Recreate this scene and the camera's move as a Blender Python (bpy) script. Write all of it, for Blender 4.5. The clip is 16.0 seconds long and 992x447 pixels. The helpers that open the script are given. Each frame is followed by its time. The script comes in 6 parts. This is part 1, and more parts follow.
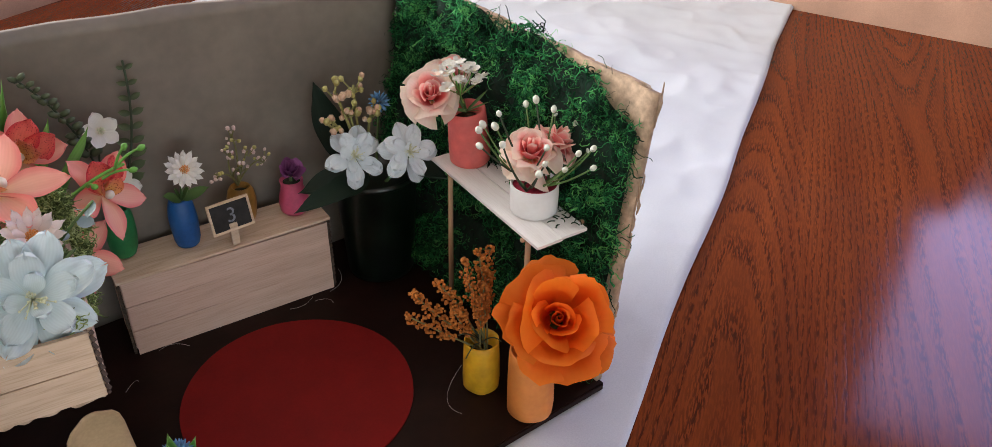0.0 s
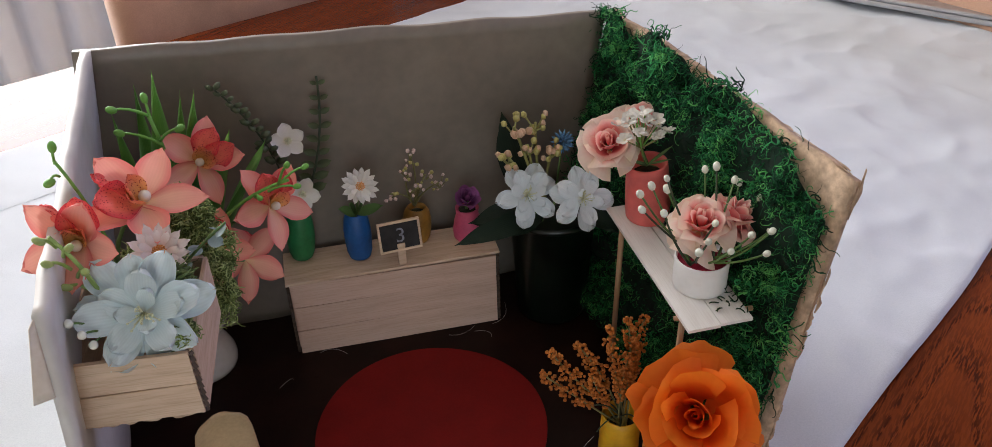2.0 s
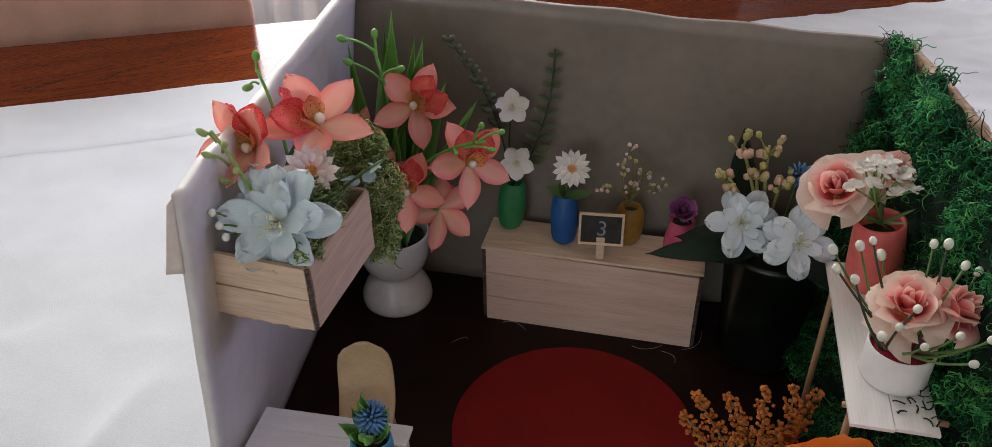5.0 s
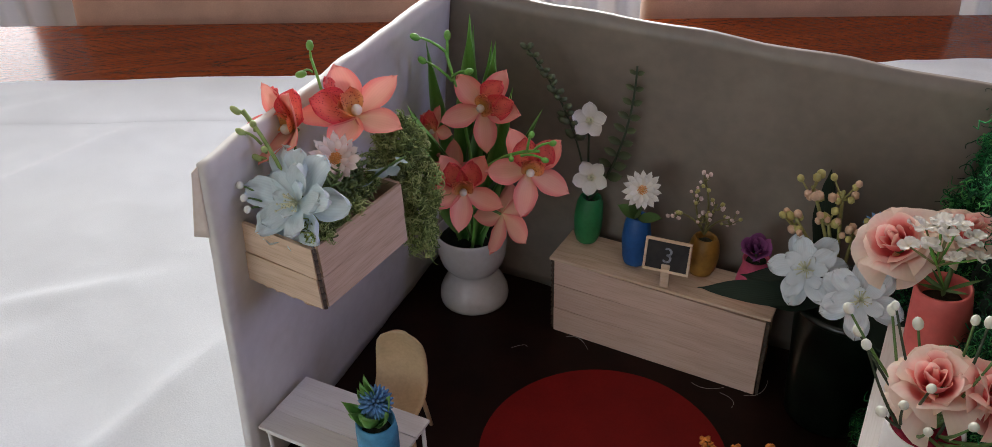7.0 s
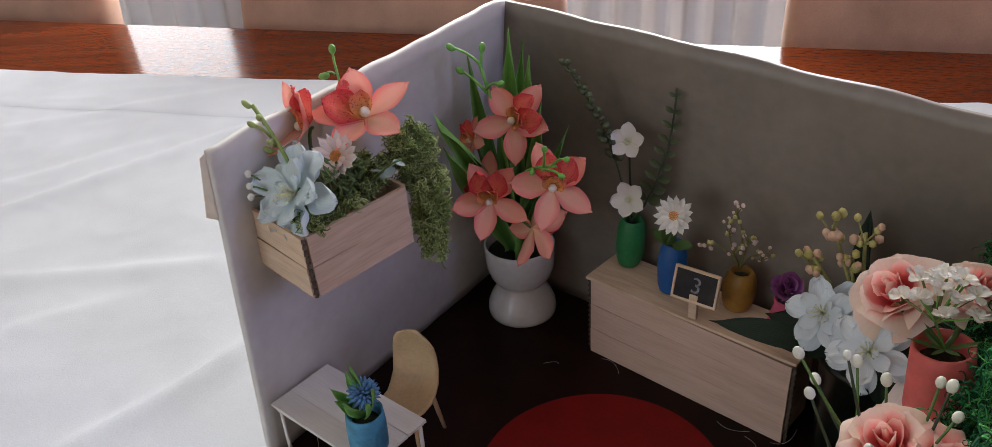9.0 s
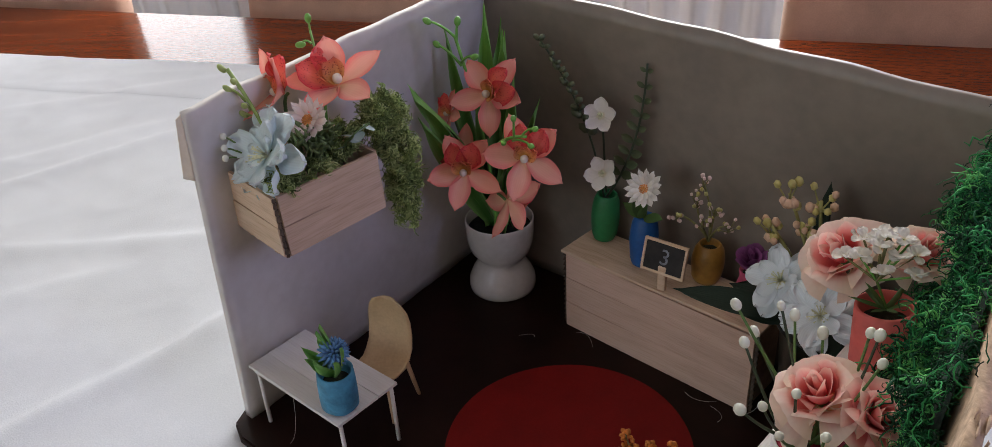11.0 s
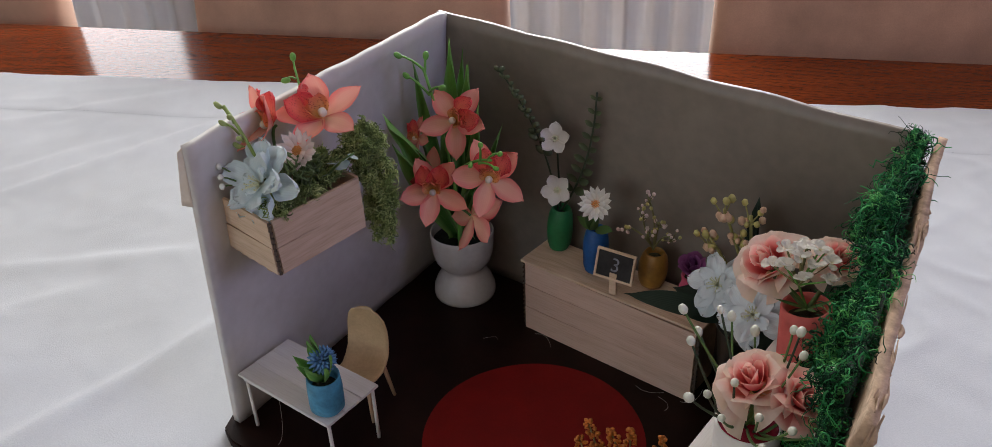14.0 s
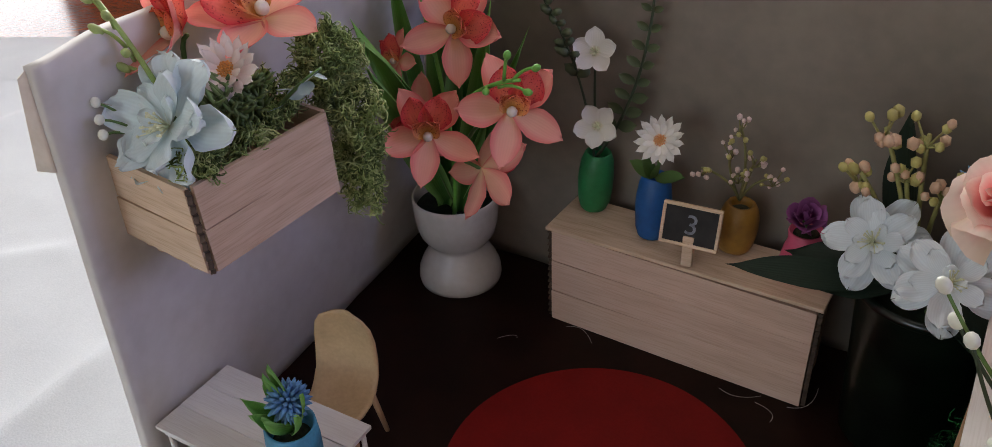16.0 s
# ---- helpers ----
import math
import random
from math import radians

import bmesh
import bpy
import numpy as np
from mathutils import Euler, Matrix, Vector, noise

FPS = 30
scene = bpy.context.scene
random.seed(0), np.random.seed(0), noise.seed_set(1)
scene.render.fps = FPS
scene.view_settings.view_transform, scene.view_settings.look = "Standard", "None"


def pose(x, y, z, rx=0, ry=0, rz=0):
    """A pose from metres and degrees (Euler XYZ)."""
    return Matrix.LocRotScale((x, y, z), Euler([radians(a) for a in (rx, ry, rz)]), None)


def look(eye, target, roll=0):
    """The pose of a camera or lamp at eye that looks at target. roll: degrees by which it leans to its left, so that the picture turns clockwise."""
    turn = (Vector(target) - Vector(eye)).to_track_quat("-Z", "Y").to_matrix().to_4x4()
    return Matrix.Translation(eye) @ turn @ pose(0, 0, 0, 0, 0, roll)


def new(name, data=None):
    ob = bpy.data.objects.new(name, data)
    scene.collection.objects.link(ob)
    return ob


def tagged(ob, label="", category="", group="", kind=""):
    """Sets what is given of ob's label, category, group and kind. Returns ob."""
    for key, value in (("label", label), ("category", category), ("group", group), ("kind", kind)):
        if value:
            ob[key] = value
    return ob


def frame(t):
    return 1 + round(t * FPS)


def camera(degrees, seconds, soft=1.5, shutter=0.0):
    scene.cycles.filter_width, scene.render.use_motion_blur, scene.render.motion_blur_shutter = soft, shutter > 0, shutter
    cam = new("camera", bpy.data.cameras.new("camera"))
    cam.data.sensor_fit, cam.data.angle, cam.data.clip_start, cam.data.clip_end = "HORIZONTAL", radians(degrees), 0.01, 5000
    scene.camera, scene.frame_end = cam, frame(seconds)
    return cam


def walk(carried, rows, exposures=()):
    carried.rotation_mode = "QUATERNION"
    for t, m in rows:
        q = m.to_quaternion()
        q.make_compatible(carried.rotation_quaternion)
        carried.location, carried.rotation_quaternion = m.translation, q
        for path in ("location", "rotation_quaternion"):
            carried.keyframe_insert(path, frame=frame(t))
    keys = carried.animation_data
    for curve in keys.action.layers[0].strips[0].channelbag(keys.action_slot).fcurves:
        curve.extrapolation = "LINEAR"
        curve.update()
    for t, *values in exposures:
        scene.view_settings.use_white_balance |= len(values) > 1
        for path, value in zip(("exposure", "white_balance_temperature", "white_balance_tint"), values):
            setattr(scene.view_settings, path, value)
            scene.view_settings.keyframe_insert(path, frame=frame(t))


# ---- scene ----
cam = camera(59.7, 16.0, soft=0.6)
PATH = [
    (0, (0.05815, -0.59707, 0.42720), (0.28404, -0.24938, 0.14776), 1.09),
    (0.5, (0.07092, -0.59142, 0.43880), (0.26875, -0.22926, 0.15649), -0.38),
    (1, (0.09457, -0.58826, 0.43355), (0.25471, -0.20485, 0.15543), -0.69),
    (1.5, (0.11582, -0.58428, 0.43388), (0.22747, -0.18411, 0.15568), -1.07),
    (2, (0.13567, -0.58008, 0.43626), (0.22427, -0.17432, 0.15787), -1.57),
    (2.5, (0.15514, -0.58291, 0.43415), (0.21923, -0.17314, 0.15490), -0.71),
    (3, (0.17708, -0.58317, 0.42895), (0.21010, -0.16960, 0.14990), -0.15),
    (3.5, (0.19344, -0.57857, 0.42981), (0.19303, -0.16366, 0.15080), -0.64),
    (4, (0.20091, -0.57379, 0.42643), (0.16373, -0.16018, 0.14795), -0.42),
    (6.5, (0.29094, -0.53703, 0.41537), (0.10315, -0.16179, 0.14348), -2.03),
    (7, (0.31534, -0.52726, 0.41701), (0.10145, -0.16501, 0.14677), -1.98),
    (7.5, (0.34350, -0.50997, 0.41244), (0.10962, -0.15961, 0.14310), -2.27),
    (8, (0.36505, -0.49611, 0.41156), (0.10197, -0.16315, 0.14713), -3.05),
    (10.5, (0.42840, -0.46378, 0.40362), (0.11622, -0.16589, 0.15102), -4.09),
    (11, (0.43292, -0.47442, 0.39910), (0.12570, -0.17308, 0.14453), -3.69),
    (11.5, (0.43890, -0.48323, 0.39871), (0.13964, -0.17524, 0.14262), -3.21),
    (12, (0.44333, -0.48357, 0.39562), (0.14576, -0.17405, 0.13939), -3.02),
    (12.5, (0.44272, -0.49214, 0.40169), (0.14977, -0.18109, 0.14200), -2.79),
    (13, (0.44628, -0.51657, 0.41752), (0.15311, -0.20275, 0.16147), -2.85),
    (13.5, (0.45264, -0.52419, 0.42700), (0.16295, -0.20572, 0.17272), -2.66),
    (14, (0.44859, -0.51993, 0.43880), (0.16914, -0.19429, 0.18216), -2.33),
    (14.5, (0.43443, -0.52380, 0.44382), (0.18255, -0.18389, 0.17732), -2.07),
    (15, (0.38221, -0.50451, 0.40819), (0.15259, -0.15587, 0.13301), -1.98),
    (15.5, (0.32470, -0.46965, 0.36472), (0.09757, -0.12034, 0.08831), -1.82),
    (16, (0.30327, -0.43238, 0.33469), (0.06476, -0.08618, 0.06403), -2.85),
]
EXPOSURES = [(0.0, 0.84), (1.0, 0.58), (2.0, 0.42), (4.0, 0.30), (8.0, 0.34), (12.0, 0.19), (14.5, 0.10), (15.0, 0.25), (16.0, 0.42)]
walk(cam, [(t, look(eye, target, roll)) for t, eye, target, roll in PATH], EXPOSURES)

# ---- world, windows and light ----
# The room and the table are turned against the shop box: u runs along the table, v across it.
TURN_ROOM = 26.8
CU, SU = math.cos(radians(TURN_ROOM)), math.sin(radians(TURN_ROOM))
ROOM = pose(0, 0, 0, 0, 0, TURN_ROOM)


def room(u, v, z=0.0):
    return Vector((u * CU - v * SU, u * SU + v * CU, z))


world = bpy.data.worlds.new("sky")
scene.world = world
world.use_nodes = True
wn = world.node_tree.nodes
sky = wn.new("ShaderNodeTexSky")
sky.sky_type, sky.sun_disc, sky.sun_elevation, sky.sun_rotation = "NISHITA", False, radians(38), radians(20)
world.node_tree.links.new(sky.outputs[0], wn["Background"].inputs[0])
wn["Background"].inputs[1].default_value = 0.32

TABLE_Z, FLOOR_Z, CEIL_Z = -0.010, -0.76, 1.75
WEST, EAST, SOUTH, NORTH = -2.6, 1.95, -2.4, 1.7


def window_lamp(name, u, v, z, turn, w, h, power, colour):
    """Skylight coming in through a window's opening."""
    lamp = bpy.data.lights.new(name, "AREA")
    lamp.shape, lamp.size, lamp.size_y, lamp.energy, lamp.color = "RECTANGLE", w, h, power, colour
    ob = new(name, lamp)
    ob.matrix_world = Matrix.Translation(room(u, v, z)) @ pose(0, 0, 0, 90, 0, turn + TURN_ROOM)
    return ob


window_lamp("window_light_north", -0.2, NORTH - 0.10, 0.78, 180, 1.5, 1.15, 54, (0.97, 0.97, 1.0))
window_lamp("window_light_corner", -1.62, NORTH - 0.10, 0.70, 180, 0.54, 1.15, 9, (0.97, 0.97, 1.0))
window_lamp("window_light_east", EAST - 0.02, -0.91, 1.08, 90, 0.68, 0.80, 8.5, (0.50, 0.47, 1.0))
window_lamp("window_light_south", -1.55, SOUTH + 0.02, 0.78, 0, 1.6, 1.25, 5.8, (1.0, 0.86, 0.70))


# ---- building helpers ----
def part(name, bm, material, parent=None, label="", smooth=True, m=None):
    """Links a bmesh as one mesh object under a thing or a part."""
    me = bpy.data.meshes.new(name)
    bm.to_mesh(me)
    bm.free()
    return mesh_part(name, me, material, parent, label, smooth, m)


def mesh_part(name, me, material, parent=None, label="", smooth=True, m=None):
    if material is not None and not me.materials:
        me.materials.append(material)
    if smooth:
        me.polygons.foreach_set("use_smooth", [True] * len(me.polygons))
    ob = new(name, me)
    if parent is not None:
        ob.parent = parent
    if m is not None:
        ob.matrix_basis = m
    if label:
        ob["label"] = label
    return ob


def thing(name, label, category, m=None, group="", kind=""):
    ob = new(name)
    ob.empty_display_size = 0.02
    if m is not None:
        ob.matrix_basis = m
    return tagged(ob, label, category, group, kind)


def at(x, y, z=0.0, rx=0, ry=0, rz=0):
    return pose(x, y, z, rx, ry, rz)


def facing(p, direction, spin=0.0):
    """A pose at p whose z axis points along direction."""
    q = Vector(direction).to_track_quat("Z", "Y").to_matrix().to_4x4()
    return Matrix.Translation(p) @ q @ pose(0, 0, 0, 0, 0, spin)


def box_bm(sx, sy, sz, bevel=0.0, centre=(0, 0, 0), segments=2):
    bm = bmesh.new()
    bmesh.ops.create_cube(bm, size=1.0)
    bmesh.ops.scale(bm, vec=(sx, sy, sz), verts=bm.verts)
    bmesh.ops.translate(bm, vec=centre, verts=bm.verts)
    if bevel:
        bmesh.ops.bevel(bm, geom=list(bm.edges), offset=bevel, segments=segments, affect="EDGES", profile=0.5)
    return bm


def lathe_bm(profile, steps=40, wobble=0.0, seed=0.0):
    """A turned form: profile of (radius, height), from the bottom up."""
    bm = bmesh.new()
    rings = []
    for r, z in profile:
        ring = []
        for k in range(steps):
            a = 2 * math.pi * k / steps
            rr = r
            if wobble:
                rr *= 1 + wobble * noise.noise((math.cos(a) * 1.3 + seed, math.sin(a) * 1.3, z * 60))
            ring.append(bm.verts.new((rr * math.cos(a), rr * math.sin(a), z)))
        rings.append(ring)
    for a, b in zip(rings, rings[1:]):
        for k in range(steps):
            bm.faces.new((a[k], a[(k + 1) % steps], b[(k + 1) % steps], b[k]))
    bm.faces.new(list(reversed(rings[0])))
    bm.faces.new(rings[-1])
    return bm


def tube_into(bm, points, radii, sides=6):
    """A bent tapering rod through the points."""
    pts = [Vector(p) for p in points]
    if not isinstance(radii, (list, tuple)):
        radii = [radii] * len(pts)
    rings = []
    for k, p in enumerate(pts):
        way = (pts[min(k + 1, len(pts) - 1)] - pts[max(k - 1, 0)]).normalized()
        side = way.cross(Vector((0.31, 0.17, 0.93)))
        if side.length < 1e-4:
            side = way.cross(Vector((1, 0, 0)))
        side.normalize()
        up = way.cross(side)
        rings.append([bm.verts.new(p + radii[k] * (math.cos(2 * math.pi * j / sides) * side + math.sin(2 * math.pi * j / sides) * up)) for j in range(sides)])
    for a, b in zip(rings, rings[1:]):
        for j in range(sides):
            bm.faces.new((a[j], a[(j + 1) % sides], b[(j + 1) % sides], b[j]))
    bm.faces.new(list(reversed(rings[0])))
    bm.faces.new(rings[-1])
    return bm


def arc(a, b, sag, n=8):
    """Points from a to b, bent by the vector sag in the middle."""
    a, b, sag = Vector(a), Vector(b), Vector(sag)
    return [a.lerp(b, k / n) + sag * (4 * (k / n) * (1 - k / n)) for k in range(n + 1)]


def ball_into(bm, p, r, squash=1.0, way=(0, 0, 1), sub=2):
    m = facing(p, way) @ Matrix.Diagonal((r, r, r * squash, 1))
    bmesh.ops.create_icosphere(bm, subdivisions=sub, radius=1.0, matrix=m)
    return bm


# ---- materials ----
def ramp_node(nt, stops):
    r = nt.nodes.new("ShaderNodeValToRGB")
    els = r.color_ramp.elements
    while len(els) < len(stops):
        els.new(0.5)
    for e, (p, c) in zip(els, stops):
        e.position, e.color = p, (*c, 1)
    return r


def surface(name, colour, rough=0.6, vary=0.12, scale=60.0, bump=0.15, bump_scale=400.0, metal=0.0, coat=0.0, stretch=(1, 1, 1), sheen=0.0, translucent=0.0, piece=0.0, spec=0.5):
    """A painted, paper, card or wooden surface: colour varied at two scales, with fine relief."""
    m = bpy.data.materials.new(name)
    m.use_nodes = True
    nt = m.node_tree
    n, l = nt.nodes, nt.links
    b = n["Principled BSDF"]
    tc = n.new("ShaderNodeTexCoord")
    mp = n.new("ShaderNodeMapping")
    mp.inputs["Scale"].default_value = stretch
    l.new(tc.outputs["Object"], mp.inputs["Vector"])
    big, fine = n.new("ShaderNodeTexNoise"), n.new("ShaderNodeTexNoise")
    big.inputs["Scale"].default_value, big.inputs["Detail"].default_value = scale, 4
    fine.inputs["Scale"].default_value, fine.inputs["Detail"].default_value = bump_scale, 5
    l.new(mp.outputs[0], big.inputs["Vector"])
    l.new(mp.outputs[0], fine.inputs["Vector"])
    dark = tuple(c * (1 - 2.2 * vary) for c in colour)
    light = tuple(min(1, c * (1 + 1.6 * vary)) for c in colour)
    r = ramp_node(nt, [(0.28, dark), (0.72, light)])
    mix = n.new("ShaderNodeMix")
    mix.data_type, mix.blend_type = "RGBA", "OVERLAY"
    mix.inputs[0].default_value = 0.25
    l.new(big.outputs["Fac"], r.inputs[0])
    l.new(r.outputs[0], mix.inputs[6])
    l.new(fine.outputs["Color"], mix.inputs[7])
    hsv = n.new("ShaderNodeHueSaturation")
    hsv.inputs["Saturation"].default_value = 1.0
    l.new(mix.outputs[2], hsv.inputs["Color"])
    bw = n.new("ShaderNodeRGBToBW")
    l.new(fine.outputs["Color"], bw.inputs[0])
    l.new(bw.outputs[0], mix.inputs[7])
    if piece:
        info = n.new("ShaderNodeObjectInfo")
        mr = n.new("ShaderNodeMapRange")
        mr.inputs[3].default_value, mr.inputs[4].default_value = 1 - piece, 1 + piece
        l.new(info.outputs["Random"], mr.inputs[0])
        l.new(mr.outputs[0], hsv.inputs["Value"])
    l.new(hsv.outputs[0], b.inputs["Base Color"])
    b.inputs["Roughness"].default_value, b.inputs["Metallic"].default_value = rough, metal
    b.inputs["Coat Weight"].default_value, b.inputs["Coat Roughness"].default_value = coat, 0.12
    b.inputs["Sheen Weight"].default_value = sheen
    b.inputs["Specular IOR Level"].default_value = spec
    bp = n.new("ShaderNodeBump")
    bp.inputs["Strength"].default_value, bp.inputs["Distance"].default_value = bump, 0.0006
    l.new(fine.outputs["Fac"], bp.inputs["Height"])
    l.new(bp.outputs[0], b.inputs["Normal"])
    if translucent:
        t = n.new("ShaderNodeBsdfTranslucent")
        l.new(hsv.outputs[0], t.inputs["Color"])
        ms = n.new("ShaderNodeMixShader")
        ms.inputs[0].default_value = translucent
        l.new(b.outputs[0], ms.inputs[1])
        l.new(t.outputs[0], ms.inputs[2])
        l.new(ms.outputs[0], n["Material Output"].inputs[0])
    return m


def petal_material(name, stops, rough=0.65, veins=0.25, spots=None, edge=None, translucent=0.22, piece=0.10):
    """Silk petal or leaf: colour along its length (UV x), darker ribs fanning across (UV y), an edge tint and spots if given."""
    m = bpy.data.materials.new(name)
    m.use_nodes = True
    nt = m.node_tree
    n, l = nt.nodes, nt.links
    b = n["Principled BSDF"]
    uv = n.new("ShaderNodeUVMap")
    sep = n.new("ShaderNodeSeparateXYZ")
    l.new(uv.outputs[0], sep.inputs[0])
    tc = n.new("ShaderNodeTexCoord")
    ns = n.new("ShaderNodeTexNoise")
    ns.inputs["Scale"].default_value, ns.inputs["Detail"].default_value = 180, 4
    l.new(tc.outputs["Object"], ns.inputs["Vector"])
    add = n.new("ShaderNodeMath")
    add.operation = "MULTIPLY_ADD"
    add.inputs[1].default_value, add.inputs[2].default_value = 0.30, -0.15
    l.new(ns.outputs["Fac"], add.inputs[0])
    su = n.new("ShaderNodeMath")
    l.new(sep.outputs[0], su.inputs[0])
    l.new(add.outputs[0], su.inputs[1])
    r = ramp_node(nt, stops)
    l.new(su.outputs[0], r.inputs[0])
    colour = r.outputs[0]
    if edge:
        ab = n.new("ShaderNodeMath")
        ab.operation = "MULTIPLY_ADD"
        ab.inputs[1].default_value, ab.inputs[2].default_value = 2.0, -1.0
        l.new(sep.outputs[1], ab.inputs[0])
        ab2 = n.new("ShaderNodeMath")
        ab2.operation = "ABSOLUTE"
        l.new(ab.outputs[0], ab2.inputs[0])
        er = ramp_node(nt, [(0.45, (0, 0, 0)), (1.0, (1, 1, 1))])
        l.new(ab2.outputs[0], er.inputs[0])
        em = n.new("ShaderNodeMix")
        em.data_type = "RGBA"
        l.new(er.outputs[0], em.inputs[0])
        l.new(colour, em.inputs[6])
        em.inputs[7].default_value = (*edge, 1)
        colour = em.outputs[2]
    if spots:
        vo = n.new("ShaderNodeTexVoronoi")
        vo.inputs["Scale"].default_value = 900
        l.new(tc.outputs["Object"], vo.inputs["Vector"])
        sr = ramp_node(nt, [(0.22, (1, 1, 1)), (0.34, (0, 0, 0))])
        l.new(vo.outputs["Distance"], sr.inputs[0])
        big = n.new("ShaderNodeTexNoise")
        big.inputs["Scale"].default_value = 160
        l.new(tc.outputs["Object"], big.inputs["Vector"])
        br = ramp_node(nt, [(0.42, (0, 0, 0)), (0.55, (1, 1, 1))])
        l.new(big.outputs["Fac"], br.inputs[0])
        mul = n.new("ShaderNodeMath")
        mul.operation = "MULTIPLY"
        l.new(sr.outputs[0], mul.inputs[0])
        l.new(br.outputs[0], mul.inputs[1])
        sm = n.new("ShaderNodeMix")
        sm.data_type = "RGBA"
        l.new(mul.outputs[0], sm.inputs[0])
        l.new(colour, sm.inputs[6])
        sm.inputs[7].default_value = (*spots, 1)
        colour = sm.outputs[2]
    wave = n.new("ShaderNodeMath")
    wave.operation = "MULTIPLY"
    wave.inputs[1].default_value = 70
    l.new(sep.outputs[1], wave.inputs[0])
    sn = n.new("ShaderNodeMath")
    sn.operation = "SINE"
    l.new(wave.outputs[0], sn.inputs[0])
    mr = n.new("ShaderNodeMapRange")
    mr.inputs[1].default_value, mr.inputs[2].default_value = -1, 1
    mr.inputs[3].default_value, mr.inputs[4].default_value = 1 - veins * 0.22, 1
    l.new(sn.outputs[0], mr.inputs[0])
    info = n.new("ShaderNodeObjectInfo")
    pr = n.new("ShaderNodeMapRange")
    pr.inputs[3].default_value, pr.inputs[4].default_value = 1 - piece, 1 + piece
    l.new(info.outputs["Random"], pr.inputs[0])
    vm = n.new("ShaderNodeMath")
    vm.operation = "MULTIPLY"
    l.new(mr.outputs[0], vm.inputs[0])
    l.new(pr.outputs[0], vm.inputs[1])
    hsv = n.new("ShaderNodeHueSaturation")
    l.new(colour, hsv.inputs["Color"])
    l.new(vm.outputs[0], hsv.inputs["Value"])
    l.new(hsv.outputs[0], b.inputs["Base Color"])
    b.inputs["Roughness"].default_value = rough
    b.inputs["Specular IOR Level"].default_value = 0.35
    bp = n.new("ShaderNodeBump")
    bp.inputs["Strength"].default_value, bp.inputs["Distance"].default_value = veins * 0.5, 0.0003
    l.new(sn.outputs[0], bp.inputs["Height"])
    l.new(bp.outputs[0], b.inputs["Normal"])
    t = n.new("ShaderNodeBsdfTranslucent")
    l.new(hsv.outputs[0], t.inputs["Color"])
    ms = n.new("ShaderNodeMixShader")
    ms.inputs[0].default_value = translucent
    l.new(b.outputs[0], ms.inputs[1])
    l.new(t.outputs[0], ms.inputs[2])
    l.new(ms.outputs[0], n["Material Output"].inputs[0])
    return m


def island_material(name, stops, rough=0.85, translucent=0.1):
    """Fibres of a moss, each of its own green."""
    m = bpy.data.materials.new(name)
    m.use_nodes = True
    nt = m.node_tree
    n, l = nt.nodes, nt.links
    b = n["Principled BSDF"]
    geo = n.new("ShaderNodeNewGeometry")
    tc = n.new("ShaderNodeTexCoord")
    ns = n.new("ShaderNodeTexNoise")
    ns.inputs["Scale"].default_value, ns.inputs["Detail"].default_value = 45, 3
    l.new(tc.outputs["Object"], ns.inputs["Vector"])
    ma = n.new("ShaderNodeMath")
    ma.operation = "MULTIPLY_ADD"
    ma.inputs[1].default_value, ma.inputs[2].default_value = 1.5, -0.75
    l.new(ns.outputs["Fac"], ma.inputs[0])
    ad = n.new("ShaderNodeMath")
    l.new(geo.outputs["Random Per Island"], ad.inputs[0])
    l.new(ma.outputs[0], ad.inputs[1])
    r = ramp_node(nt, stops)
    l.new(ad.outputs[0], r.inputs[0])
    l.new(r.outputs[0], b.inputs["Base Color"])
    b.inputs["Roughness"].default_value = rough
    b.inputs["Specular IOR Level"].default_value = 0.25
    return m


